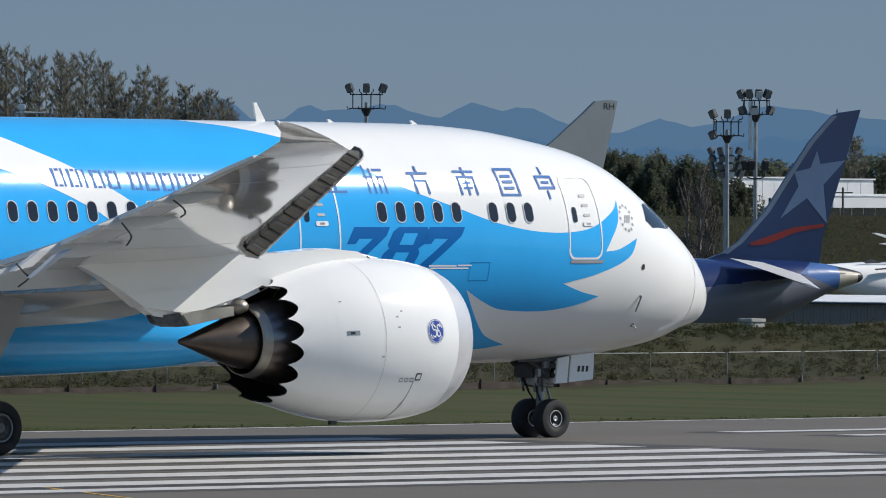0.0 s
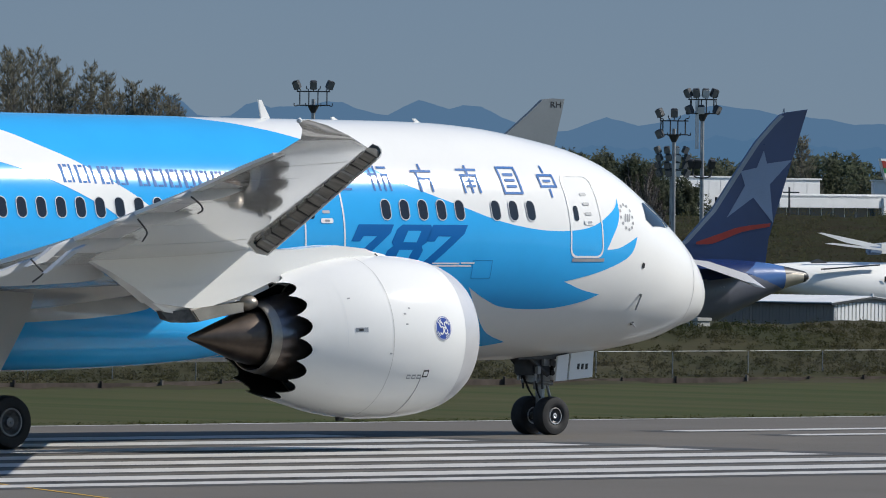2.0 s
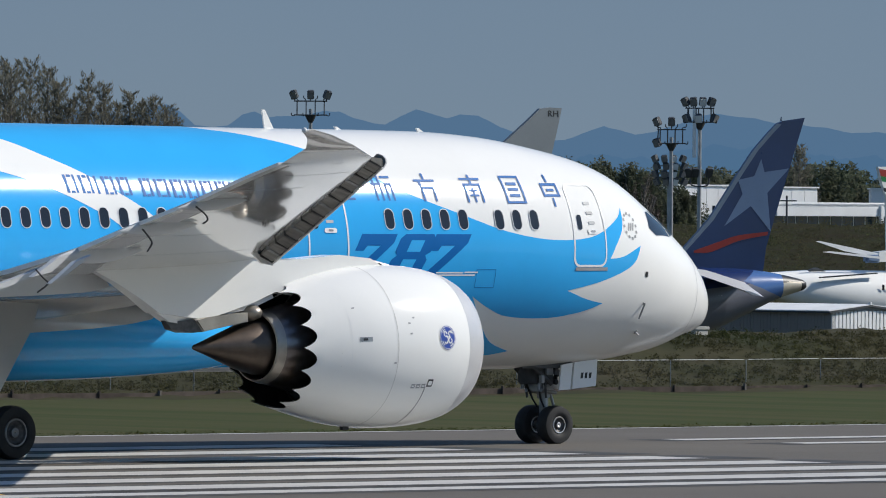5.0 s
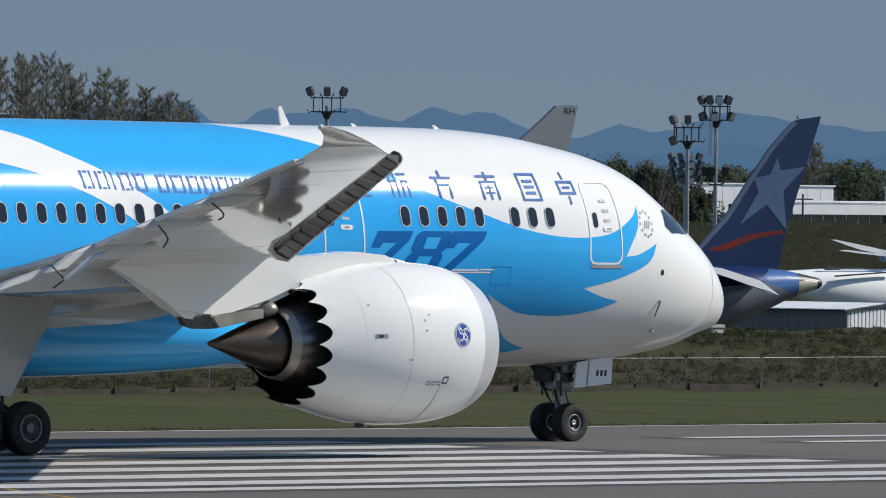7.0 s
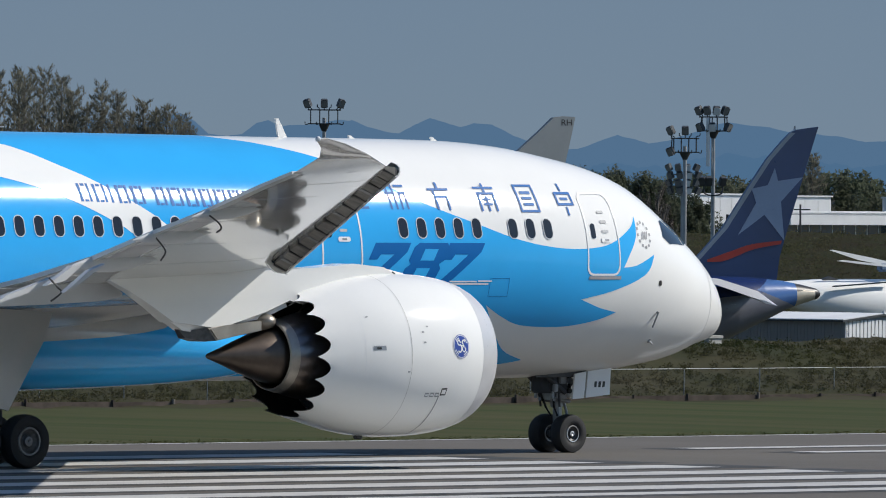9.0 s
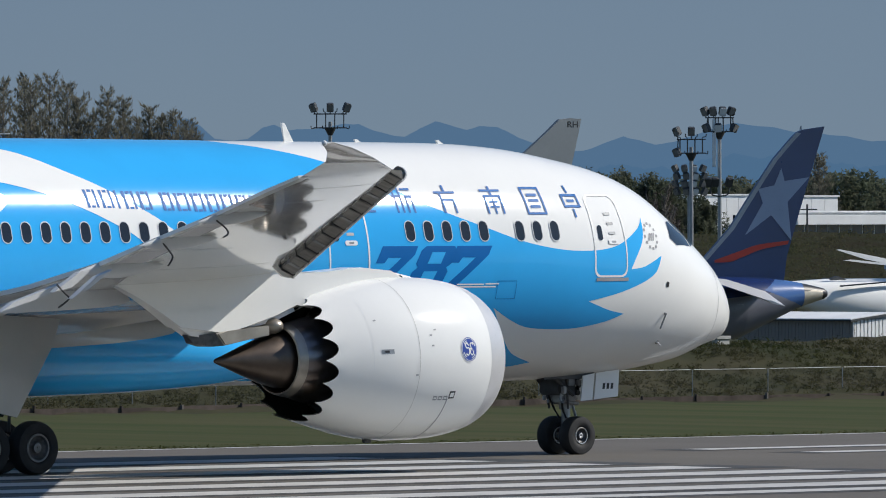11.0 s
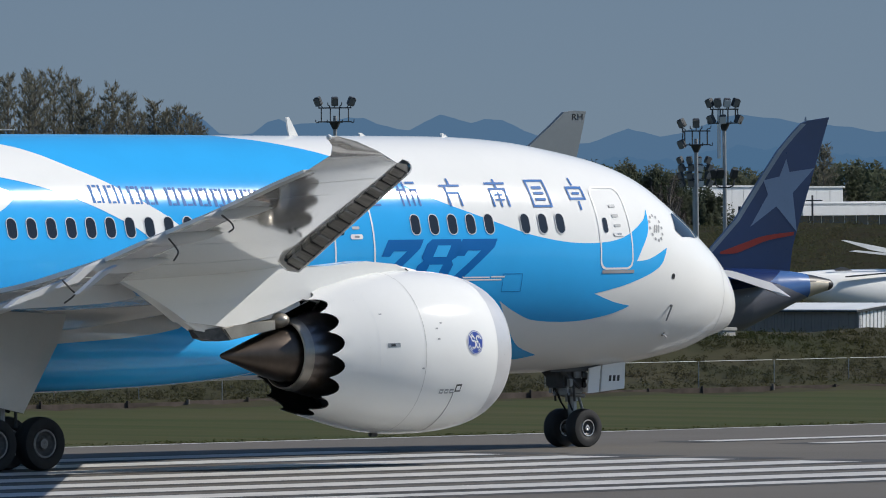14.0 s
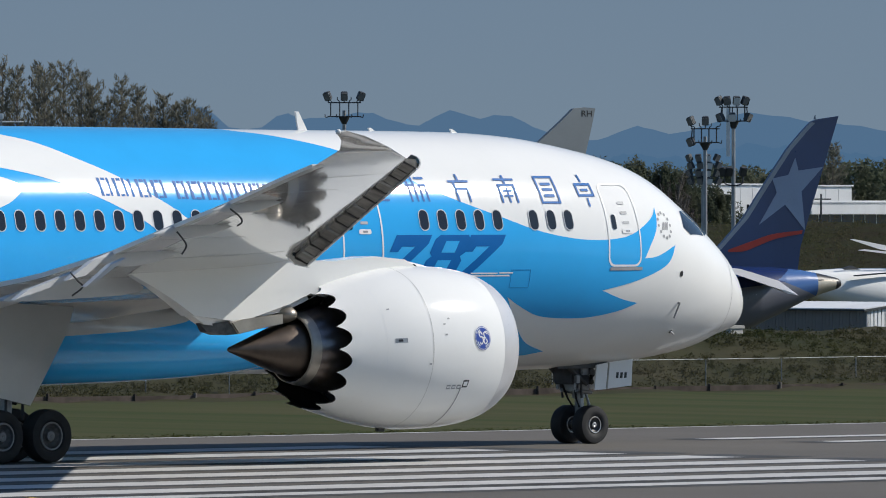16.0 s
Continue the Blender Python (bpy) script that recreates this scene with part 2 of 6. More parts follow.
def bank_rough(a, b):
    return min(1.0, (b - 46) / 3) * (0.20 * noise.noise(Vector((a * 0.16, b * 0.3, 1.7))) + 0.16 * noise.noise(Vector((a * 0.7, b * 0.9, 4.2))) + 0.09 * noise.noise(Vector((a * 1.9, b * 1.9, 8.2))))


def build_ground():
    along = [-4800, -1500, -500, -200] + list(range(-150, -60, 10)) + [-60 + 0.9 * i for i in range(230)] + [150, 170, 200, 250, 300, 350, 500, 900, 1500, 4800]
    across = [-900, -300, -100, -30, 12.1, 20, 30, 38, 44, 47] + [47.5 + 0.7 * i for i in range(29)] + [70, 80, 90, 100, 115, 130, 160, 250, 500, 1000, 2500, 4900]
    bm = bmesh.new()
    rows = []
    for b in across:
        row = []
        for a in along:
            z = ground_height(b)
            if 46 < b < 131:
                z += bank_rough(a, b)
            row.append(bm.verts.new((a, b, z)))
        rows.append(row)
    for i, (r, s) in enumerate(zip(rows, rows[1:])):
        for j in range(len(along) - 1):
            f = bm.faces.new((r[j], r[j + 1], s[j + 1], s[j]))
            f.material_index = 1 if across[i] >= 46 else 0
    g = part("ground", bm, [M_GROUND, M_BANK], m=RUNWAY)
    tagged(g, "mown green grass field rising to a rough bank", "ground", kind="structure")


def strip(bm, a0, a1, b0, b1, z=0.0, step=40.0):
    n = max(1, int((a1 - a0) / step))
    for i in range(n):
        p, q = a0 + (a1 - a0) * i / n, a0 + (a1 - a0) * (i + 1) / n
        bm.faces.new([bm.verts.new(c) for c in ((p, b0, z), (q, b0, z), (q, b1, z), (p, b1, z))])


def build_runway():
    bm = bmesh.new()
    # near side runs on unseen, added to throw light up under the airliner
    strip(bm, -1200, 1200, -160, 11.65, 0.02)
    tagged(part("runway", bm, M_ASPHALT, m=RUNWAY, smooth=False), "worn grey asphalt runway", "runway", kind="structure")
    # far edge line
    bm = bmesh.new()
    strip(bm, -600, 900, 11.05, 11.5, 0.028)
    tagged(part("edge_line", bm, M_LINE, m=RUNWAY, smooth=False), "white painted runway edge line", "runway marking", kind="structure")
    # threshold bars with black borders, ending on one line across the runway
    for i in range(7):
        b = 0.95 - 4.25 * i
        end = -6.2 - 0.14 * i
        for z, grow, name, m, lab in ((0.026, 0.58, "bar_border", M_LINEDARK, "black painted border of a runway bar"), (0.032, 0.0, "threshold_bar", M_LINE, "white painted runway threshold bar")):
            bm = bmesh.new()
            strip(bm, end - 60, end + grow * 3, b - 1.05 - grow, b + 1.05 + grow, z)
            tagged(part(name, bm, m, m=RUNWAY, smooth=False), lab, "runway marking", "threshold bars" if name == "threshold_bar" else "bar borders", "structure")
    for z, half, name, m, lab in ((0.026, 1.5, "line_border", M_LINEDARK, "black painted border of the edge line"), (0.032, 0.72, "near_edge_line", M_LINE, "white painted runway edge line")):
        bm = bmesh.new()
        strip(bm, -600, 900, -27.9 - half, -27.9 + half, z)
        tagged(part(name, bm, m, m=RUNWAY, smooth=False), lab, "runway marking", kind="structure")
    for b, a0 in ((0.97, 5.4), (-3.2, 5.6)):
        for z, grow, name, m in ((0.026, 0.3, "bar_border", M_LINEDARK), (0.032, 0.0, "number_bar", M_LINE)):
            bm = bmesh.new()
            strip(bm, a0 - grow * 3, a0 + 24, b - 0.55 - grow, b + 0.55 + grow, z)
            tagged(part(name, bm, m, m=RUNWAY, smooth=False), "white painted runway bar" if m is M_LINE else "black painted border of a runway bar", "runway marking", kind="structure")
    bm = bmesh.new()
    pts = [(-41.6 + -0.47 * i, -29.7 - 0.95 * i) for i in range(-4, 9)]
    rows = [[bm.verts.new((a, b + w, 0.03)) for w in (-0.12, 0.12)] for a, b in pts]
    for r, s in zip(rows, rows[1:]):
        bm.faces.new((r[0], s[0], s[1], r[1]))
    tagged(part("taxi_line", bm, M_YELLOW, m=RUNWAY, smooth=False), "yellow painted taxi line on asphalt", "runway marking", kind="structure")


# ---- the airliner: x forwards from the nose gear, y to its left, z up ----
NOSE_X = 5.347
STA = [(0, 3.448, 3.448, 0), (0.05, 3.69, 3.18, 0.235), (0.3, 4.117, 2.86, 0.635), (1, 4.87, 2.66, 1.17), (2, 5.607, 2.348, 1.671), (3, 6.265, 2.176, 2.053), (4, 6.837, 2.053, 2.341),
       (5, 7.175, 1.986, 2.537), (6.5, 7.467, 1.89, 2.729), (8, 7.678, 1.87, 2.831), (10, 7.796, 1.90, 2.885), (16, 7.83, 1.87, 2.885), (24, 7.87, 1.86, 2.885), (36, 7.89, 1.88, 2.885),
       (40, 7.88, 2.35, 2.78), (45, 7.78, 3.35, 2.30), (50, 7.50, 4.70, 1.50), (54, 7.10, 5.75, 0.75), (55.9, 6.80, 6.25, 0.28)]


def section(x):
    """Top, bottom and half width of the fuselage at x."""
    s = math.sqrt(max(NOSE_X - x, 0.0))
    keys = [math.sqrt(k[0]) for k in STA]
    i = 0
    while i < len(keys) - 2 and s > keys[i + 1]:
        i += 1
    out = []
    for c in (1, 2, 3):
        p = [STA[min(max(i + k, 0), len(STA) - 1)][c] for k in (-1, 0, 1, 2)]
        q = [keys[min(max(i + k, 0), len(STA) - 1)] for k in (-1, 0, 1, 2)]
        t = min(1.0, max(0.0, (s - q[1]) / (q[2] - q[1])))
        d = q[2] - q[1]
        m1 = (p[2] - p[0]) / (q[2] - q[0]) * d if q[2] > q[0] and i > 0 else (p[2] - p[1])
        m2 = (p[3] - p[1]) / (q[3] - q[1]) * d if q[3] > q[1] else (p[2] - p[1])
        if p[2] == p[1]:
            m1 = m2 = 0
        h = (2 * t ** 3 - 3 * t * t + 1) * p[1] + (t ** 3 - 2 * t * t + t) * m1 + (-2 * t ** 3 + 3 * t * t) * p[2] + (t ** 3 - t * t) * m2
        out.append(h)
    return out


def skin(x, z, lift=0.0, side=-1):
    """The point of the fuselage skin at x and height z, lifted off it."""
    top, bot, w = section(x)
    c, h = (top + bot) / 2, (top - bot) / 2
    u = max(-0.99999, min(0.99999, (z - c) / h))
    ang = math.asin(u)
    n = Vector((0, math.cos(ang) * h, math.sin(ang) * w)).normalized()
    return Vector((x, side * (w * math.cos(ang) + n.y * lift), c + h * u + n.z * lift))


def round_angle(x, z):
    """The angle round the hull, from its side upwards, at which height z lies."""
    top, bot, _ = section(x)
    return math.asin(max(-0.99999, min(0.99999, (2 * z - top - bot) / (top - bot))))


def decal(name, outline, material, parent, lift=0.006, label="", side=-1, dx=0.3, dz=0.16):
    """Paint or plate that follows the skin: an outline in x and z, cut fine and laid on it."""
    bm = bmesh.new()
    outline = [(x, 3.0 * round_angle(x, z)) for x, z in outline]
    bm.faces.new([bm.verts.new((x, 0, z)) for x, z in outline])
    xs, zs = [p[0] for p in outline], [p[1] for p in outline]
    for lo, hi, d, ax in ((min(xs), max(xs), dx, 0), (min(zs), max(zs), dz, 2)):
        k = math.ceil(lo / d)
        while k * d < hi:
            co, no = [0, 0, 0], [0, 0, 0]
            co[ax], no[ax] = k * d, 1
            bmesh.ops.bisect_plane(bm, geom=bm.verts[:] + bm.edges[:] + bm.faces[:], dist=1e-5, plane_co=co, plane_no=no)
            k += 1
    bmesh.ops.triangulate(bm, faces=bm.faces)
    bm.verts.index_update()
    for v in bm.verts:
        top, bot, _ = section(v.co.x)
        v.co.z = (top + bot) / 2 + (top - bot) / 2 * math.sin(v.co.z / 3.0)
    return skin_part(name, bm, material, parent, label, lift, side)


def skin_normal(x, z, side=-1):
    top, bot, w = section(x)
    h = (top - bot) / 2
    z = max(bot + 0.01 * h, min(top - 0.01 * h, z))
    e = 0.02
    a = skin(x + e, z, 0, side) - skin(x - e, z, 0, side)
    b = skin(x, z + e * h * 0.3, 0, side) - skin(x, z - e * h * 0.3, 0, side)
    n = a.cross(b).normalized()
    return n if n.y * side > 0 else -n


def skin_part(name, bm, material, parent, label, lift, side=-1):
    """Lays a flat cut-out in x and z on the skin and gives it the skin's own normals."""
    normals = []
    for v in bm.verts:
        normals.append(skin_normal(v.co.x, v.co.z, side))
        v.co = skin(v.co.x, v.co.z, lift, side)
    for f in bm.faces:
        f.normal_update()
        if f.normal.dot(normals[f.verts[0].index]) < 0:
            f.normal_flip()
    ob = new(name, bpy.data.meshes.new(name))
    bm.to_mesh(ob.data)
    bm.free()
    ob.data.materials.append(material)
    ob.data.polygons.foreach_set("use_smooth", [True] * len(ob.data.polygons))
    ob.data.normals_split_custom_set_from_vertices(normals)
    ob.parent = parent
    if label:
        ob["label"] = label
    return ob


def rounded(x0, x1, z0, z1, r, lean=0.0, steps=5):
    out = []
    for cx, cz, a in ((x1 - r, z1 - r, 0), (x0 + r, z1 - r, 90), (x0 + r, z0 + r, 180), (x1 - r, z0 + r, 270)):
        for k in range(steps + 1):
            t = radians(a + 90 * k / steps)
            out.append((cx + r * math.cos(t), cz + r * math.sin(t)))
    return [(x + lean * (z - (z0 + z1) / 2), z) for x, z in out]


def ring_on_skin(name, outline, width, material, parent, lift=0.008, label=""):
    cx, cz = sum(p[0] for p in outline) / len(outline), sum(p[1] for p in outline) / len(outline)
    fine = []
    for p, q in zip(outline, outline[1:] + outline[:1]):
        n = max(1, int(math.hypot(q[0] - p[0], q[1] - p[1]) / 0.12))
        fine += [(p[0] + (q[0] - p[0]) * k / n, p[1] + (q[1] - p[1]) * k / n) for k in range(n)]
    ex = max(abs(p[0] - cx) for p in fine)
    ez = max(abs(p[1] - cz) for p in fine)
    bm = bmesh.new()
    a = [bm.verts.new(skin(x, z, lift)) for x, z in fine]
    b = [bm.verts.new(skin(cx + (x - cx) * (1 - width / ex), cz + (z - cz) * (1 - width / ez), lift)) for x, z in fine]
    n = len(a)
    for i in range(n):
        bm.faces.new((a[i], a[(i + 1) % n], b[(i + 1) % n], b[i]))
    return part(name, bm, material, parent, label)


airliner = empty("airliner")
tagged(airliner, "white and sky-blue twin-engine airliner on the runway", "aircraft")

# edge of the blue over the white nose, from the crown to the feather at the front
BLUE_TOP = [(-13.6, 8.1), (-12.6, 7.90), (-12.0, 7.78), (-11.21, 7.68), (-10.09, 7.45), (-9.29, 7.20), (-8.24, 6.77), (-7.06, 6.26), (-5.30, 5.71), (-3.94, 5.33), (-2.38, 5.13), (-0.90, 5.21), (0.15, 5.63), (0.52, 5.94)]
FEATHER_1 = [(0.52, 5.94), (0.34, 5.42), (-0.04, 4.95), (-0.26, 4.66)]
FEATHER_2 = [(-0.26, 4.66), (0.27, 4.72), (1.02, 4.99)]
FEATHER_3 = [(1.02, 4.99), (0.63, 4.50), (-0.47, 4.12), (-1.75, 3.87)]
FEATHER_4 = [(-1.75, 3.87), (-1.0, 3.66), (-0.33, 3.55)]
FEATHER_5 = [(-0.33, 3.55), (-1.04, 3.34), (-2.18, 3.19), (-3.56, 3.23), (-4.34, 3.45), (-4.97, 3.73)]
TRIANGLE = [(-4.97, 3.73), (-4.45, 3.15), (-3.7, 2.62), (-2.76, 2.36)]


def build_fuselage():
    seg, rings = 120, []
    s = [0.0005, 0.004, 0.015, 0.03, 0.05, 0.12, 0.22, 0.35, 0.5, 0.7] + [0.9 + 0.25 * i for i in range(37)] + [10.5 + 1.5 * i for i in range(30)] + [55.2, 55.9]
    for d in s:
        x = NOSE_X - d
        top, bot, w = section(x)
        c, h = (top + bot) / 2, (top - bot) / 2
        rings.append([(x, w * math.cos(2 * math.pi * i / seg), c + h * math.sin(2 * math.pi * i / seg)) for i in range(seg)])
    bm = bmesh.new()
    loft(bm, rings)
    body = part("fuselage", bm, M_WHITE, airliner, "glossy white and blue composite fuselage")
    front = smooth_curve(BLUE_TOP)[:-1]
    for c in (FEATHER_1, FEATHER_2, FEATHER_3, FEATHER_4, FEATHER_5, TRIANGLE):
        front += smooth_curve(c)[:-1]
    front += [(-2.76, 2.36), (-3.26, 2.27), (-5.0, 2.12), (-8, 2.03), (-14, 1.99), (-24, 1.99), (-30, 1.99), (-36, 3.0), (-36, 8.1), (-20, 8.1)]
    for side in (-1, 1):
        decal("blue_livery", front, M_BLUE, body, 0.006, "sky-blue painted wave with feathered tips", side)
    upper = [(-24, 8.0), (-21.2, 7.88), (-19.57, 7.60), (-18.9, 7.40), (-18.2, 7.09), (-17.4, 6.75), (-16.64, 6.36), (-15.77, 5.89), (-14.9, 5.28)]
    lower = [(-14.9, 5.28), (-16.24, 5.35), (-16.9, 5.66), (-17.99, 6.14), (-19.2, 6.55), (-20.74, 6.87), (-24, 7.3)]
    upper = smooth_curve(upper)[:-1]
    decal("white_wave", upper + smooth_curve(lower), M_WHITE, body, 0.011, "white painted wave")
    decal("white_wave", smooth_curve([(-24, 6.95), (-21.6, 6.80), (-20.88, 6.66), (-20.44, 6.52), (-20.24, 6.41)])[:-1] + smooth_curve([(-20.24, 6.41), (-20.69, 6.12), (-21.18, 5.93), (-22.4, 5.6), (-24, 5.35)]), M_WHITE, body, 0.011)
    # belly fairing; the blue climbs forwards along its side
    BELLY_X, BELLY_Z = (-24.0, -19.6, -17.6, -16.3, -15.6, -14.6), (2.70, 2.90, 2.99, 3.10, 3.20, 3.5)
    bm = bmesh.new()
    rings = []
    for i in range(97):
        t = i / 96
        x = -11.5 - 19.5 * t
        k = math.sin(math.pi * t) ** 0.55
        w, lo, hi = 2.2 + 1.0 * k, 2.7 - 1.05 * math.sin(math.pi * t) ** 0.16, 2.7 + 1.75 * k
        rings.append([(x, w * math.copysign(abs(math.cos(a)) ** 0.75, math.cos(a)), (lo + hi) / 2 + (hi - lo) / 2 * math.copysign(abs(math.sin(a)) ** 0.9, math.sin(a))) for a in [2 * math.pi * j / 160 for j in range(160)]])
    loft(bm, rings)
    for xa, za, xb, zb in zip(BELLY_X, BELLY_Z, BELLY_X[1:], BELLY_Z[1:]):
        near = [f for f in bm.faces if xa - 0.3 < f.calc_center_median().x < xb + 0.3]
        geom = list({v for f in near for v in f.verts}) + list({e for f in near for e in f.edges}) + near
        bmesh.ops.bisect_plane(bm, geom=geom, dist=1e-5, plane_co=(xa, 0, za), plane_no=Vector((za - zb, 0, xb - xa)).normalized())
    for f in bm.faces:
        c = f.calc_center_median()
        if c.z > np.interp(c.x, BELLY_X, BELLY_Z):
            f.material_index = 1
    part("belly_fairing", bm, [M_BLUE, M_GREY], airliner, "sky-blue and grey wing root fairing")
    # cabin windows
    rim_m = glass_m = None
    for n in sorted(range(-28, 30), key=lambda k: (k < 0, k)):
        if n in (16, 17, 18, 19, 20, 26) or -16 < n < -13:
            continue
        x = -20.65 + 0.6096 * n
        if -22 < n < 16 and rim_m is not None:
            rim = new("window", rim_m)
            rim.parent = body
            rim.location = (x - x_first, 0, 0)
            pane = new("pane", glass_m)
            pane.parent = rim
        else:
            outline = rounded(x - 0.165, x + 0.165, 5.36, 5.88, 0.15, 0.0)
            rim = ring_on_skin("window", outline, 0.022, M_WINGTOP, body, 0.018)
            pane = decal("pane", rounded(x - 0.148, x + 0.148, 5.378, 5.862, 0.138), M_GLASS, rim, 0.013, "dark cabin glass", dz=0.08)
            if rim_m is None:
                rim_m, glass_m, x_first = rim.data, pane.data, x
    # doors
    for x0, x1, z0, z1, lean in ((-1.60, -0.36, 4.46, 6.52, 0.06), (-10.56, -9.24, 4.46, 6.52, 0.0)):
        door = ring_on_skin("door", rounded(x0, x1, z0, z1, 0.22, lean), 0.05, M_CLAD, body, 0.014, "outlined cabin door")
        decal("door_window", rounded(x0 + 0.20, x0 + 0.36, 5.38, 5.75, 0.07, 0.05), M_GLASS, door, 0.016, "small dark door window", dz=0.08)
        decal("sill", [(x0 + 0.02, z0 - 0.09), (x1 - 0.02, z0 - 0.09), (x1 - 0.02, z0 - 0.01), (x0 + 0.02, z0 - 0.01)], M_SEAM, door, 0.02, "grey door sill")
        for k in range(4):
            decal("marking", rounded(x0 + 0.62, x0 + 0.86, 6.0 - 0.24 * k, 6.07 - 0.24 * k, 0.02), M_SEAM if k % 2 else M_GREY, door, 0.016, dz=0.05)
        decal("handle", rounded(x0 + 0.54, x0 + 0.94, 5.28, 5.40, 0.05), M_CLAD, door, 0.02, "white recessed door handle", dz=0.05)
        decal("grip", rounded(x0 + 0.66, x0 + 0.82, 5.315, 5.365, 0.02), M_STRUT, door, 0.026, dz=0.05)
    # flight deck windows, nearest side first
    for side in (-1, 1):
        decal("cockpit_window", [(1.62, 5.42), (1.80, 5.82), (1.96, 5.84), (2.70, 5.42), (2.76, 5.20), (1.90, 5.24)], M_GLASS, body, 0.012, "dark flight deck window", side, 0.12, 0.08)
        decal("cockpit_window", [(2.05, 5.86), (2.62, 5.72), (3.16, 5.25), (2.86, 5.20), (2.80, 5.42)], M_GLASS, body, 0.012, "dark flight deck window", side, 0.12, 0.08)
    # seams on the nose
    for x in (3.9,):
        decal("seam", [(x, 1.2 + 1.0), (x + 0.02, 2.2), (x + 0.02, 5.2), (x, 5.2)], M_SEAM, body, 0.004)
    decal("port", rounded(1.18, 1.30, 4.2, 4.34, 0.05), M_BLACK, body, 0.012, dz=0.05)
    decal("port", rounded(1.44, 1.54, 2.78, 2.86, 0.03), M_BLACK, body, 0.012, dz=0.05)
    bm = bmesh.new()
    p, q = skin(1.31, 3.54, 0.05), skin(1.23, 3.2, 0.09)
    tube(bm, p, q, 0.022)
    tube(bm, skin(1.31, 3.54, -0.02), p, 0.03)
    part("probe", bm, M_STRUT, body, "metal air data probe")
    bm = bmesh.new()
    p, q = skin(1.40, 2.86, 0.06), skin(1.62, 2.78, 0.06)
    tube(bm, p, q, 0.022)
    part("drain_mast", bm, M_LIP, body, "bright metal drain mast")
    # round badge by the flight deck
    for k in range(12):
        a = radians(30 * k)
        decal("badge_dash", rounded(0.71 + 0.25 * math.cos(a) - 0.035, 0.71 + 0.25 * math.cos(a) + 0.035, 5.48 + 0.31 * math.sin(a) - 0.035, 5.48 + 0.31 * math.sin(a) + 0.035, 0.015), M_SEAM, body, 0.01, dz=0.1)
    for k in (-1, 0, 1):
        decal("badge_bar", rounded(0.73 + 0.09 * k - 0.028, 0.73 + 0.09 * k + 0.028, 5.36, 5.56, 0.025, 0.5), M_SEAM, body, 0.01, dz=0.1)
    # antennas on the crown
    for x, h, l in ((-9.35, 0.46, 0.42), (-7.0, 0.07, 0.35), (-4.3, 0.06, 0.3), (-16.2, 0.05, 0.25)):
        bm = bmesh.new()
        prism(bm, [(x - 0.28 * l, 7.74), (x + l / 2, 7.74), (x - 0.30 * l, 7.82 + h), (x - 0.52 * l, 7.82 + h)], 0.05)
        part("antenna", bm, M_WHITE, body, "small white blade antenna")
    bm = bmesh.new()
    bmesh.ops.create_uvsphere(bm, u_segments=16, v_segments=8, radius=0.08, matrix=Matrix.Translation((-17.0, 0, 1.74)))
    part("beacon", bm, M_RED, airliner, "red belly beacon lamp")
    return body


def digit_outlines(kind):
    if kind == "7":
        return [[(0.0, 1.0), (1.0, 1.0), (1.0, 0.80), (0.42, 0.0), (0.10, 0.0), (0.66, 0.74), (0.28, 0.74), (0.24, 0.62), (0.0, 0.62)]]
    return [[(0.10, 1.0), (0.90, 1.0), (1.0, 0.90), (1.0, 0.60), (0.90, 0.52), (1.0, 0.42), (1.0, 0.10), (0.90, 0.0), (0.10, 0.0), (0.0, 0.10), (0.0, 0.42), (0.10, 0.52), (0.0, 0.60), (0.0, 0.90)]]


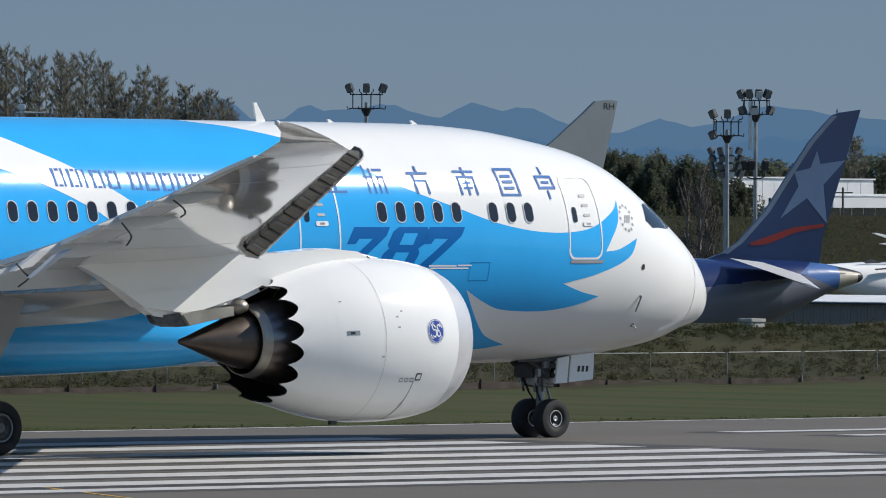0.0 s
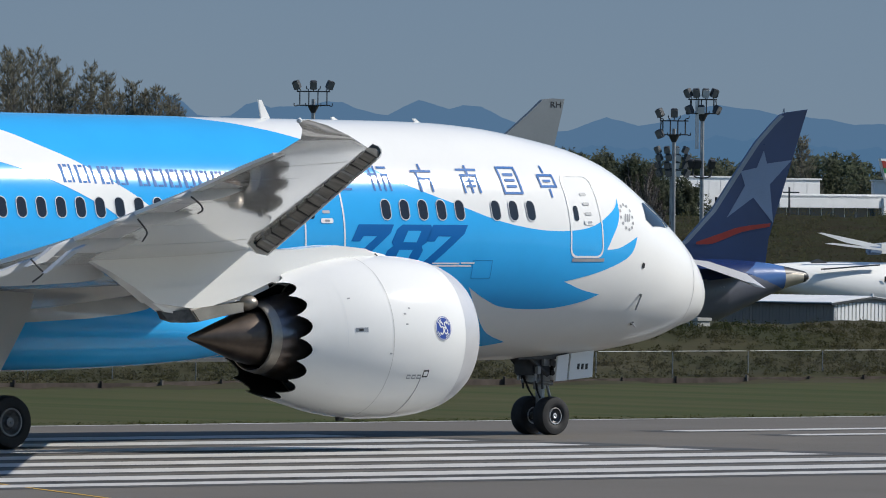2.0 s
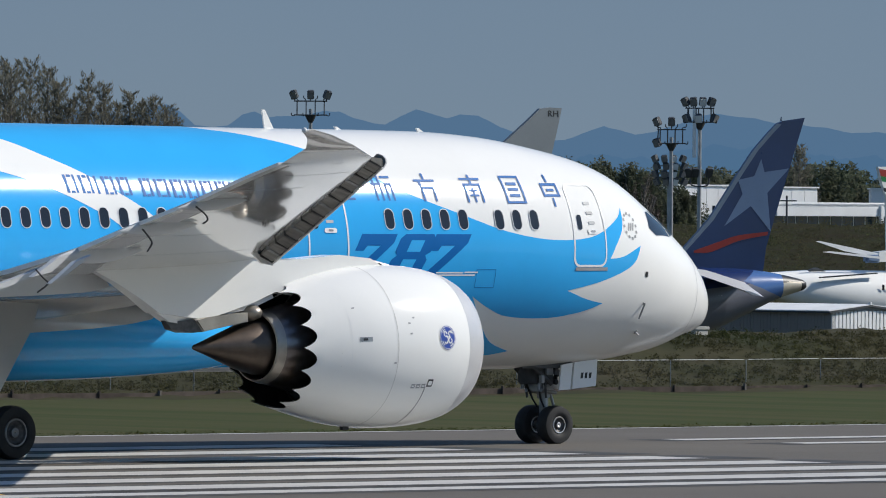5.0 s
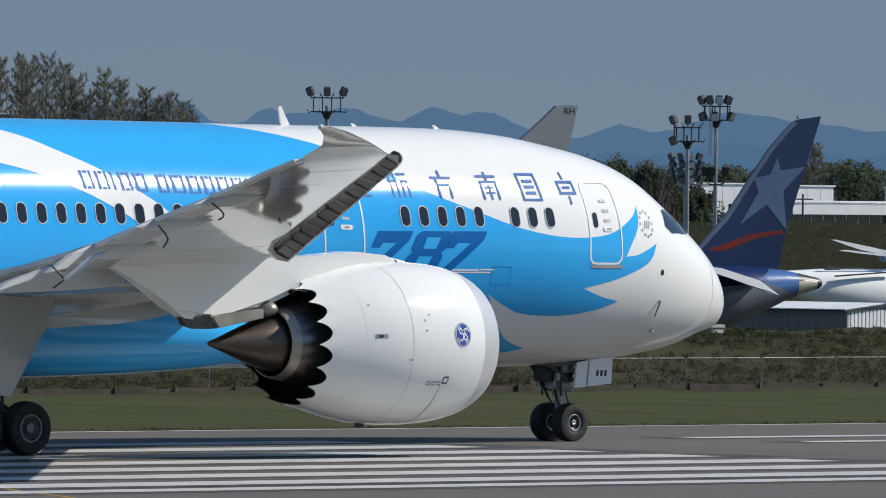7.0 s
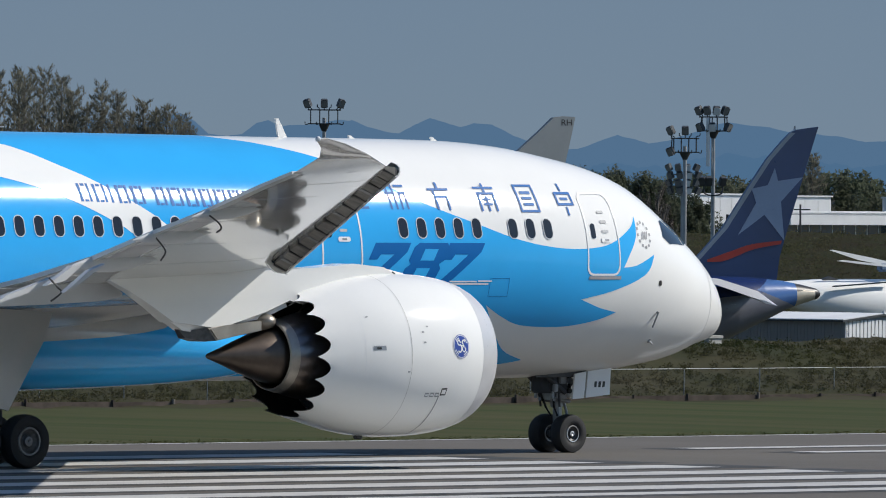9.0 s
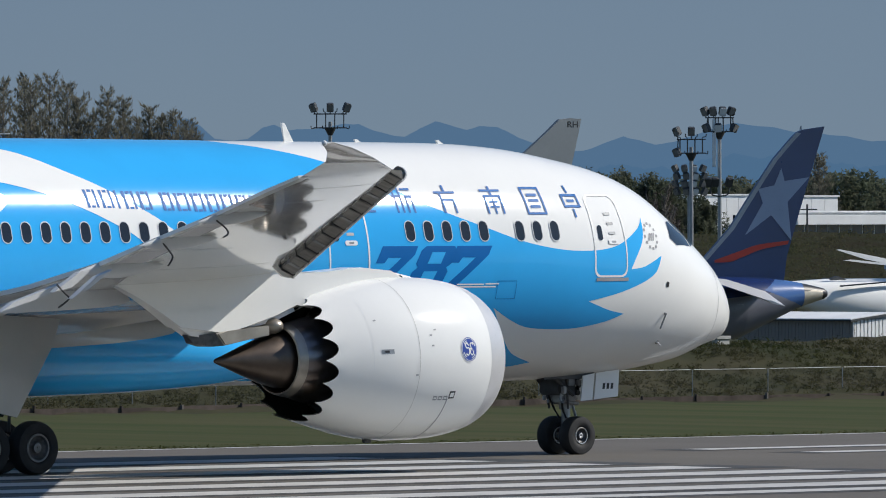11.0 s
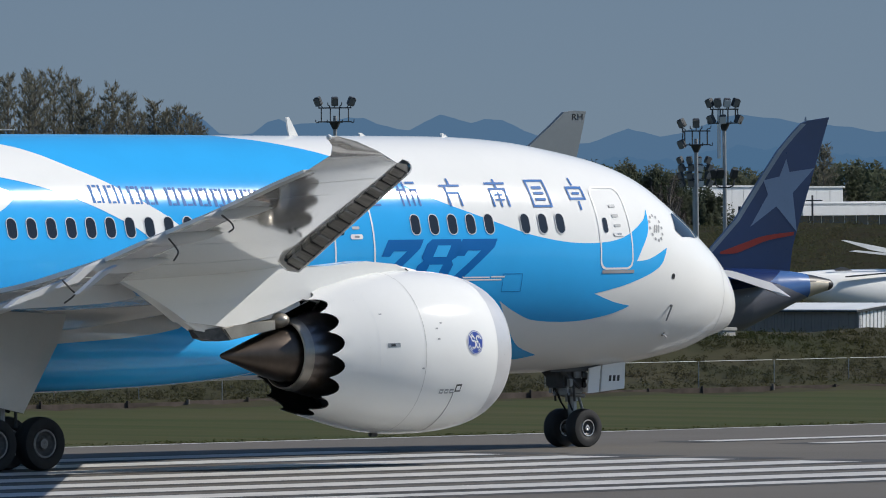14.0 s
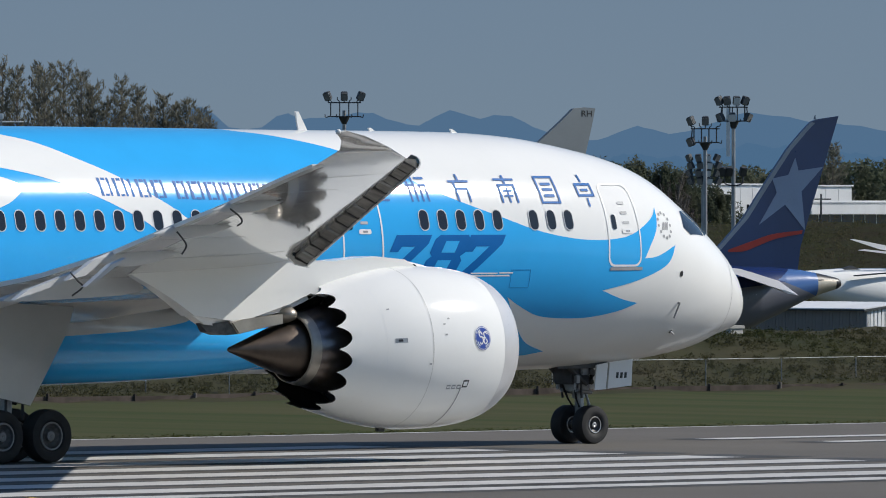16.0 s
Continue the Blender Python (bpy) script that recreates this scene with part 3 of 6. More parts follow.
def build_lettering(body):
    # the type number, slanted, low ahead of the wing
    z0, z1, slant = 4.18, 5.26, 0.62
    for kind, x0 in (("7", -8.75), ("8", -7.42), ("7", -6.30)):
        w = 1.16
        for o in digit_outlines(kind):
            decal("number", [(x0 - 0.05 + w * a + slant * (b - 1) * (z1 - z0), z0 + (z1 - z0) * b) for a, b in o], M_DEEP, body, 0.012, "deep blue painted number", dz=0.12)
        if kind == "8":
            for b0, b1 in ((0.14, 0.43), (0.60, 0.86)):
                decal("number_gap", [(x0 - 0.05 + w * a + slant * (b - 1) * (z1 - z0), z0 + (z1 - z0) * b) for a, b in ((0.32, b0), (0.70, b0), (0.70, b1), (0.32, b1))], M_BLUE, body, 0.017, dz=0.12)
    # unlettered bars where the carrier's names stand
    random.seed(4)
    x = -17.95
    for k, w in enumerate((0.36, 0.36, 0.12, 0.36, 0.36, 0.0, 0.34, 0.40, 0.36, 0.34, 0.36, 0.34, 0.34, 0.36)):
        if w:
            h = 0.43
            z = 6.42 - 0.012 * k
            for a0, a1, b0, b1 in ((0, 0.09, 0, 1), (w - 0.07, w, 0.0, 1), (0.13, w - 0.11, 0.86, 1), (0.13, w - 0.11, 0, 0.12)) if w > 0.2 else ((0, 0.07, 0, 1),):
                decal("name_bar", [(x + a0, z - h / 2 + h * b0), (x + a1, z - h / 2 + h * b0), (x + a1, z - h / 2 + h * b1), (x + a0, z - h / 2 + h * b1)], M_DEEP, body, 0.016, dx=0.6, dz=0.12)
        x += w + 0.115 if w else 0.22
    for cx, cz, kind in ((-9.15, 6.42, 0), (-7.8, 6.41, 1), (-6.35, 6.40, 2), (-4.81, 6.38, 3), (-3.41, 6.36, 4), (-2.06, 6.34, 5)):
        s = 0.68
        bars = {0: ((-.5, .5, -.5, -.42), (-.05, .05, -.5, .1), (-.35, .35, .1, .18), (-.5, .5, .38, .46)),
                1: ((-.5, -.05, .05, .13), (-.42, -.34, -.5, .5), (-.14, -.06, -.5, .4), (0.05, .5, .3, .38), (.12, .2, -.5, .1), (.38, .46, -.5, .1), (.12, .46, .04, .12)),
                2: ((-.5, .5, .2, .28), (-.04, .06, .28, .5), (-.2, .36, -.06, .02), (.28, .36, -.5, 0), (-.3, -.2, -.5, .2)),
                3: ((-.5, .5, .3, .38), (-.05, .05, .12, .5), (-.42, .42, .1, .18), (-.42, -.33, -.5, .14), (.33, .42, -.5, .14), (-.22, .22, -.1, -.03), (-.22, .22, -.28, -.21), (-.04, .04, -.5, .05)),
                4: ((-.5, .5, .42, .5), (-.5, .5, -.5, -.42), (-.5, -.41, -.5, .5), (.41, .5, -.5, .5), (-.26, .26, .16, .26), (-.26, .26, -.04, .06), (-.26, .26, -.26, -.16)),
                5: ((-.45, .45, .18, .27), (-.45, .45, -.22, -.13), (-.45, -.36, -.22, .27), (.36, .45, -.22, .27), (-.045, .045, .31, .58), (-.045, .045, -.58, -.26), (-.2, .2, -.02, .07))}[kind]
        for a0, a1, b0, b1 in bars:
            q = [(a0, b0), (a1, b0), (a1, b1), (a0, b1)]
            decal("name_bar", [(cx + s * a, cz + s * b) for a, b in q], M_DEEP, body, 0.016, dz=0.14)
    # service panel strip and small stencil bars
    for x0, x1, z in ((-6.35, -5.45, 4.30), (-5.40, -4.95, 4.31), (-6.30, -5.05, 4.24)):
        decal("strip_marking", [(x0, z), (x1, z), (x1, z + 0.035), (x0, z + 0.035)], M_WHITE, body, 0.013)
    ring_on_skin("panel_seam", [(-5.0, 3.95), (-4.35, 3.95), (-4.35, 4.40), (-5.0, 4.40)], 0.012, M_DEEP, body, 0.012)


# wing stations: out from the middle, leading and trailing edge x, their heights, thickness
WING = [(2.2, -13.3, -26.2, 3.70, 3.35, 1.35), (6.0, -15.85, -26.0, 4.18, 3.85, 1.05), (9.7, -18.3, -25.9, 4.70, 4.36, 0.80), (13.3, -20.68, -26.7, 5.19, 4.92, 0.56), (17.0, -23.14, -28.3, 5.70, 5.45, 0.44),
        (21.1, -25.88, -30.1, 6.26, 6.0, 0.33), (24.8, -28.36, -31.75, 6.77, 6.55, 0.25), (26.6, -29.88, -32.40, 6.99, 6.84, 0.20), (28.3, -31.92, -33.25, 7.22, 7.14, 0.13), (29.3, -33.42, -34.10, 7.42, 7.33, 0.08), (30.0, -34.56, -34.85, 7.52, 7.48, 0.04)]


# fairing tails and the dark gaps before them: distance out, then x and height
TAILS = ((13.4, [(-28.18, 4.42), (-27.15, 5.02), (-26.70, 5.05), (-27.44, 4.57)]), (15.0, [(-28.99, 4.29), (-28.01, 4.95), (-27.40, 5.15), (-28.39, 4.56)]), (11.5, [(-28.12, 3.87), (-27.74, 4.09), (-25.84, 4.65), (-26.84, 4.21)]))
HOOKS = ((17.9, [(-28.77, 5.41), (-28.56, 5.21), (-28.50, 5.09), (-28.63, 4.92)]), (21.6, [(-30.44, 5.91), (-30.18, 5.75), (-30.11, 5.63), (-30.24, 5.55)]), (13.6, [(-28.19, 4.49), (-27.97, 4.30), (-27.84, 4.17), (-28.14, 3.98)]))


def wing_at(y):
    i = 0
    while i < len(WING) - 2 and y > WING[i + 1][0]:
        i += 1
    a, b = WING[i], WING[i + 1]
    t = (y - a[0]) / (b[0] - a[0])
    return [p + (q - p) * t for p, q in zip(a, b)]


def airfoil(y, side, f0=0.0, f1=1.0, n=14):
    _, le, te, zl, zt, th = wing_at(y)
    up, lo = [], []
    for k in range(n + 1):
        t = f0 + (f1 - f0) * (1 - math.cos(math.pi * k / n)) / 2
        h = th * 2.96 * (0.2969 * math.sqrt(t) - 0.126 * t - 0.3516 * t * t + 0.2843 * t ** 3 - 0.1015 * t ** 4) + 0.006
        x, z = le + (te - le) * t, zl + (zt - zl) * t
        up.append((x, side * y, z + 0.55 * h))
        lo.append((x, side * y, z - 0.45 * h))
    return up + lo[::-1]


def build_wing(side):
    bm = bmesh.new()
    loft(bm, [airfoil(y, side, 0.004, 0.78) for y in (2.2, 4, 6, 8, 9.7, 11, 13.3, 15, 17, 19, 20.6)])
    loft(bm, [airfoil(y, side, 0.004, 1.0) for y in (20.605, 21.1, 23, 24.8, 26, 26.6, 27.2, 27.7, 28.3, 28.8, 29.3, 29.7, 30.0)])
    wing = part("wing", bm, M_GREY, airliner, "grey swept wing with raked tip")
    # lowered slats: a curved nose shell, its hollow back closed by a cove with ribs
    def low_edge(y):
        return -18.95 - 0.672 * (y - 11), 4.53 + 0.1475 * (y - 11)

    for y0, y1 in ((3.6, 8.3), (11.35, 14.7), (14.78, 18.4), (18.48, 22.1), (22.18, 26.0)):
        out, cove = [], []
        for k in range(7):
            y = y0 + (y1 - y0) * k / 6
            x, z = low_edge(y)
            s = 0.74 + 0.08 * (26 - y) / 15
            nose = [(0.0, 0.0), (0.10, 0.05), (0.17, 0.16), (0.15, 0.28), (0.04, 0.38), (-0.16, 0.44)]
            out.append([(x + s * a, side * y, z + s * b) for a, b in nose] + [(x + s * (a - 0.05), side * y, z + s * b * 0.93 + 0.02) for a, b in nose[::-1]])
            cove.append([(x - 0.03, side * y, z + 0.07 * s), (x - 0.36, side * y, z + 0.26 * s), (x - 0.36, side * y, z + 0.34 * s), (x - 0.02, side * y, z + 0.30 * s)])
        bm = bmesh.new()
        loft(bm, out)
        slat = part("slat", bm, M_WINGTOP, wing, "lowered leading edge slat with hollow back")
        bm = bmesh.new()
        loft(bm, cove)
        part("slat_cove", bm, M_SLATGREY, slat, "dark bare metal cove behind the slat")
        n = int((y1 - y0) / 0.92)
        for k in range(n + 1):
            y = y0 + 0.05 + (y1 - y0 - 0.10) * k / n
            x, z = low_edge(y)
            s = 0.74 + 0.08 * (26 - y) / 15
            w = (0.07, 0.16, 0.07, 0.10)[k % 4]
            bm = bmesh.new()
            prism(bm, [(x - 0.01, z + 0.04 * s), (x - 0.37, z + 0.215 * s), (x - 0.37, z + 0.33 * s), (x, z + 0.25 * s)], w, "y", side * y)
            part("rib", bm, (M_DARK, M_STRUT, M_DARK, M_SLATGREY)[k % 4], slat)
    x, z = low_edge(11.3)
    bm = bmesh.new()
    prism(bm, [(x + 0.06, z - 0.02), (x + 0.10, z + 0.30), (x - 0.30, z + 0.50), (x - 0.62, z + 0.44), (x - 0.66, z + 0.28), (x - 0.36, z + 0.04)], 0.06, "y", side * 11.30)
    end = part("slat_end", bm, M_WHITE, wing, "white slat end plate")
    bm = bmesh.new()
    prism(bm, [(x - 0.18, z + 0.16), (x - 0.22, z + 0.32), (x - 0.44, z + 0.38), (x - 0.48, z + 0.26)], 0.02, "y", side * 11.342)
    part("lamp_glass", bm, M_BLUEGLASS, end, "dark blue lamp glass")
    # flap track fairings
    for y, l, r in ((6.6, 3.6, 0.30), (13.4, 2.6, 0.22), (17.6, 2.3, 0.18), (21.4, 2.0, 0.15)):
        _, le, te, zl, zt, th = wing_at(y)
        bm, rings = bmesh.new(), []
        for k in range(13):
            t = k / 12
            q = max(0.02, math.sin(math.pi * t) ** 0.9)
            x = te + l * 0.72 - l * t
            zc = zt - 0.02 - r * 0.35 - 0.06 * t * t + (zl - zt) / abs(te - le) * (x - te)
            rings.append([(x, side * y + r * 0.55 * q * math.cos(a), zc + r * q * math.sin(a)) for a in [2 * math.pi * j / 16 for j in range(16)]])
        loft(bm, rings)
        part("flap_fairing", bm, M_WINGTOP, wing, "tapered flap track fairing")
    # flaps behind the wing box
    for y0, y1 in ((3.0, 8.6), (8.68, 10.6), (10.68, 20.5)):
        bm = bmesh.new()
        loft(bm, [airfoil(y0 + (y1 - y0) * k / 6, side, 0.788, 1.0, 6) for k in range(7)])
        part("flap", bm, M_WINGTOP, wing, "pale grey trailing edge flap")
    # drooped inner flap and the deep underside of the wing root
    bm = bmesh.new()
    prism(bm, smooth_curve([(-26.4, 3.82), (-25.68, 4.07), (-24.25, 4.41), (-23.2, 4.55), (-22.22, 4.11), (-22.73, 3.95), (-23.58, 3.89), (-25.1, 3.83)], True, 4), 0.22, "y", side * 9.0)
    part("inner_flap", bm, M_WINGTOP, wing, "pale grey drooped inner flap")
    bm = bmesh.new()
    prism(bm, smooth_curve([(-22.95, 3.72), (-21.0, 3.83), (-18.7, 4.05), (-17.7, 3.64), (-19.3, 3.40), (-21.1, 3.22), (-22.3, 3.28), (-22.9, 3.50)], True, 4), 1.0, "y", side * 4.7)
    for v in bm.verts:
        out = 5.3 - 2.0 * max(0.0, 4.0 - v.co.z) if abs(v.co.y) > 4.7 else 3.0
        v.co.x += 0.84 * (5.1 - out) if out > 3.0 else 0.0
        v.co.y = side * out
    part("wing_root", bm, M_GREY, wing, "grey underside of the wing root")
    # blunt trailing edge; the band of light along it is painted white
    bm, rings = bmesh.new(), []
    for k in range(26):
        y = 6.0 + 20.5 * k / 25
        _, le, te, zl, zt, th = wing_at(y)
        h = 0.075 - 0.0015 * y
        rings.append([(te - 0.05, side * y, zt - h), (te - 0.07, side * y, zt + h * 0.8), (te + 0.25, side * y, zt + h * 0.9), (te + 0.25, side * y, zt - h * 0.4)])
    loft(bm, rings)
    part("trailing_edge", bm, M_WHITE, wing, "trailing edge strip with its light painted white")
    # fairing tails that stand out behind the flaps
    for y, tail in TAILS:
        bm = bmesh.new()
        tx, tz = tail[0]
        k, drop = (0.74, 0.10) if y > 12 else (1.0, 0.0)
        prism(bm, [(tx + k * (a - tx), tz - drop + k * (b - tz)) for a, b in tail], 0.16, "y", side * y)
        part("fairing_tail", bm, M_WINGTOP, wing, "pale grey pointed fairing tail")
    for y, hook in HOOKS:
        bm = bmesh.new()
        pts = smooth_curve(hook, steps=4)
        for p, q in zip(pts, pts[1:]):
            tube(bm, (p[0], side * y, p[1]), (q[0], side * y, q[1]), 0.022, seg=6)
        part("fairing_gap", bm, M_DARK, wing, "dark curved gap at a fairing")
    # panel seams under the wing
    for y, f0, f1 in ((12.2, 0.10, 0.78), (15.4, 0.45, 0.99), (19.2, 0.4, 0.99), (22.6, 0.35, 0.99), (24.6, 0.1, 0.7)):
        lo = [p for p in airfoil(y, side, f0, f1, 16)[17:]]
        hi = [p for p in airfoil(y + 0.03, side, f0, f1, 16)[17:]]
        bm = bmesh.new()
        rows = [[bm.verts.new((p[0], p[1], p[2] - 0.006)) for p in q] for q in (lo, hi)]
        for i in range(len(lo) - 1):
            bm.faces.new((rows[0][i], rows[0][i + 1], rows[1][i + 1], rows[1][i]))
        part("panel_seam", bm, M_SEAM, wing)
    bm = bmesh.new()
    bmesh.ops.create_uvsphere(bm, u_segments=10, v_segments=6, radius=0.06, matrix=Matrix.Translation((-34.78, side * 29.97, 7.50)))
    part("tip_lamp", bm, M_LENS, wing, "small clear wing tip lamp")
    return wing


AX_Y, AX_Z = 9.73, 2.66


def build_engine(side):
    eng = empty("engine")
    eng.parent = airliner
    c = (side * AX_Y, AX_Z)
    bm = bmesh.new()
    lathe_x(bm, [(-13.15, 1.78), (-13.4, 1.83), (-13.8, 1.88), (-14.4, 1.915), (-15.1, 1.915), (-15.8, 1.86), (-16.4, 1.76), (-17.0, 1.61)], 72, c)
    cowl = part("nacelle", bm, M_WHITE, eng, "glossy white engine nacelle")
    bm = bmesh.new()
    lathe_x(bm, [(-13.15, 1.782), (-12.85, 1.70), (-12.62, 1.60), (-12.46, 1.50), (-12.42, 1.43), (-12.54, 1.36), (-12.7, 1.32), (-13.2, 1.36), (-14.0, 1.40)], 72, c)
    part("inlet_lip", bm, M_LIP, eng, "bright bare metal inlet lip")
    bm = bmesh.new()
    lathe_x(bm, [(-13.9, 1.40), (-13.95, 0.42), (-13.6, 0.30), (-13.3, 0.05)], 48, c)
    part("fan", bm, M_DARK, eng, "dark fan face")
    # chevron nozzle: sawtooth edge, white outside and dark inside
    n = 16
    bm = bmesh.new()
    rows = []
    m = n * 8
    for j, (x, r) in enumerate(((-17.0, 1.61), (-17.35, 1.52), (-17.6, 1.455))):
        rows.append([(x, r)] * m)
    edge = []
    for i in range(m):
        d = 1 - abs(math.sin(math.pi * (i % 8) / 8)) ** 0.75
        edge.append((-17.62 - 0.36 * d, 1.445 - 0.07 * d))
    rows.append(edge)
    rings = [[(x, c[0] + r * math.cos(2 * math.pi * i / m), c[1] + r * math.sin(2 * math.pi * i / m)) for i, (x, r) in enumerate(row)] for row in rows]
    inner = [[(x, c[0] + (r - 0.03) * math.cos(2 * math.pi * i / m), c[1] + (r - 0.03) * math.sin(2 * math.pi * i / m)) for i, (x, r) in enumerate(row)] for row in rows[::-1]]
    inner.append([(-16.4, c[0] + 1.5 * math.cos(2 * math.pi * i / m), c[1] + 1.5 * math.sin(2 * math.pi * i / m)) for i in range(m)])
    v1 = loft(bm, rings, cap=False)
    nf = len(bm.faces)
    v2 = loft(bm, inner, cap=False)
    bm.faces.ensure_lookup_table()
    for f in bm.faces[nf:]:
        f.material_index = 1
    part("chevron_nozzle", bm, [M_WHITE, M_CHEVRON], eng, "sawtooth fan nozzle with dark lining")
    bm = bmesh.new()
    lathe_x(bm, [(-16.3, 1.52), (-16.35, 1.05)], 48, c)
    part("duct_wall", bm, M_DARK, eng)
    bm = bmesh.new()
    lathe_x(bm, [(-16.2, 1.12), (-16.8, 1.10), (-17.4, 1.0), (-17.9, 0.88), (-18.2, 0.80), (-18.2, 0.75), (-17.9, 0.74), (-17.5, 0.74)], 64, c)
    part("core_cowl", bm, M_EXHAUST, eng, "heat-tinted metal core cowl")
    bm = bmesh.new()
    lathe_x(bm, [(-17.4, 0.60), (-17.9, 0.66), (-18.35, 0.64), (-18.8, 0.53), (-19.3, 0.36), (-19.8, 0.18), (-20.16, 0.06), (-20.22, 0.015)], 48, c)
    part("exhaust_cone", bm, M_PLUG, eng, "pointed brown metal exhaust cone")
    bm = bmesh.new()
    lathe_x(bm, [(-18.05, 0.86), (-18.28, 0.80), (-18.30, 0.765), (-18.2, 0.75)], 64, c)
    part("nozzle_ring", bm, M_TITAN, eng, "bright metal core nozzle ring")
    # pylon
    prof = [(-23.9, 4.66), (-23.2, 4.40), (-22.6, 4.13), (-21.97, 3.79), (-21.42, 3.45), (-21.05, 3.25), (-20.8, 3.22), (-20.1, 3.30), (-18.6, 3.54), (-17.9, 3.8), (-17.6, 4.0), (-16.6, 4.3), (-15.0, 4.45), (-14.0, 4.48), (-14.2, 4.58), (-15.0, 4.72), (-16.0, 4.80), (-17.2, 4.70), (-18.5, 4.72), (-21.0, 4.75)]
    bm = bmesh.new()
    prism(bm, prof, 0.72, "y", c[0])
    bmesh.ops.bevel(bm, geom=[e for e in bm.edges if abs(e.verts[0].co.y - e.verts[1].co.y) < 0.01], offset=0.16, segments=3, affect="EDGES")
    for v in bm.verts:
        v.co.y = c[0] + (v.co.y - c[0]) * min(1.0, max(0.12, (v.co.x + 24.2) / 4.0)) * min(1.0, max(0.3, (-13.6 - v.co.x) / 1.6))
    part("pylon", bm, M_WHITE, eng, "white engine pylon")
    bm = bmesh.new()
    prism(bm, [(-20.20, 3.02), (-19.6, 3.13), (-18.82, 3.25), (-18.82, 3.47), (-19.4, 3.43), (-20.1, 3.36), (-20.45, 3.31)], 0.76, "y", c[0])
    bmesh.ops.bevel(bm, geom=[e for e in bm.edges if abs(e.verts[0].co.y - e.verts[1].co.y) < 0.01], offset=0.03, segments=2, affect="EDGES")
    part("heat_shield", bm, M_TITAN, eng, "bare metal pylon heat shield")
    # tail piece, darker than the rest of the shield
    bm = bmesh.new()
    prism(bm, [(-21.12, 3.28), (-20.95, 3.08), (-20.5, 3.0), (-20.19, 3.02), (-20.44, 3.31), (-20.8, 3.27)], 0.70, "y", c[0])
    for v in bm.verts:
        v.co.y = c[0] + (v.co.y - c[0]) * min(1.0, max(0.2, (v.co.x + 21.3) / 1.0))
    part("shield_tail", bm, M_HUB, eng, "dark tail of the heat shield")
    bm = bmesh.new()
    bmesh.ops.create_uvsphere(bm, u_segments=24, v_segments=14, radius=1.0, matrix=Matrix.Translation((-18.55, c[0], 3.46)) @ Matrix.Diagonal((0.30, 0.43, 0.21, 1)))
    part("shield_cap", bm, M_TITAN, eng, "bright bare metal cap of the heat shield")
    # cowl details on the outboard side
    def on_cowl(x, a, lift=0.006):
        prof = [(-13.15, 1.78), (-13.4, 1.83), (-13.8, 1.88), (-14.4, 1.915), (-15.1, 1.915), (-15.8, 1.86), (-16.4, 1.76), (-17.0, 1.61)]
        r = np.interp(-x, [-p[0] for p in prof], [p[1] for p in prof]) + lift
        return (x, c[0] + side * r * math.cos(a), c[1] + r * math.sin(a))

    def plate(name, x0, x1, a0, a1, m, lift=0.006, label="", round_=False, n=24):
        bm = bmesh.new()
        if round_:
            cx, ca, rx, ra = (x0 + x1) / 2, (a0 + a1) / 2, (x1 - x0) / 2, (a1 - a0) / 2
            o = bm.verts.new(on_cowl(cx, ca, lift))
            v = [bm.verts.new(on_cowl(cx + rx * math.cos(2 * math.pi * k / n), ca + ra * math.sin(2 * math.pi * k / n), lift)) for k in range(n)]
            for k in range(n):
                bm.faces.new((o, v[k], v[(k + 1) % n]))
        else:
            k = max(2, int(abs(a1 - a0) / 0.06))
            rows = [[bm.verts.new(on_cowl(x, a0 + (a1 - a0) * j / k, lift)) for x in (x0, x1)] for j in range(k + 1)]
            for r, s in zip(rows, rows[1:]):
                bm.faces.new((r[0], r[1], s[1], s[0]))
        return part(name, bm, m, cowl, label)

    plate("panel_seam", -15.502, -15.490, -1.5, 1.45, M_GREY)
    plate("panel_seam", -16.75, -16.741, -0.2, 1.0, M_CLAD)
    plate("badge", -14.24, -13.68, -0.04, 0.28, M_WHITE, 0.006, "", True)
    plate("badge", -14.22, -13.70, -0.03, 0.27, M_BADGE, 0.010, "round royal blue badge", True)
    plate("badge_rim", -14.205, -13.715, -0.021, 0.261, M_WHITE, 0.012, "", True)
    plate("badge_disc", -14.19, -13.73, -0.013, 0.253, M_BADGE, 0.014, "", True)

    def stroke(name, pts, width, lift):
        """A painted line along points given in x and in metres round the cowl."""
        pts = smooth_curve(pts, steps=5)
        bm, rows = bmesh.new(), []
        for k, p in enumerate(pts):
            a, b = pts[max(k - 1, 0)], pts[min(k + 1, len(pts) - 1)]
            d = Vector((b[0] - a[0], b[1] - a[1])).normalized() * width / 2
            rows.append([bm.verts.new(on_cowl(-13.96 + p[0] + e * d.y, 0.12 + (p[1] - e * d.x) / 1.9, lift)) for e in (-1, 1)])
        for r, q in zip(rows, rows[1:]):
            bm.faces.new((r[0], r[1], q[1], q[0]))
        return part(name, bm, M_WHITE, cowl)

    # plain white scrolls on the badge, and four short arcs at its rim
    stroke("badge_scroll", [(-0.02, 0.08), (-0.07, 0.15), (-0.12, 0.10), (-0.09, 0.03), (-0.02, 0.03), (0.0, -0.06), (-0.05, -0.14), (-0.11, -0.10)], 0.030, 0.017)
    stroke("badge_scroll", [(0.13, 0.10), (0.08, 0.15), (0.03, 0.10), (0.06, 0.02), (0.02, -0.06), (0.07, -0.13), (0.13, -0.08), (0.10, -0.02)], 0.030, 0.018)
    stroke("badge_scroll", [(-0.03, 0.0), (0.04, 0.02), (0.10, 0.0)], 0.026, 0.019)
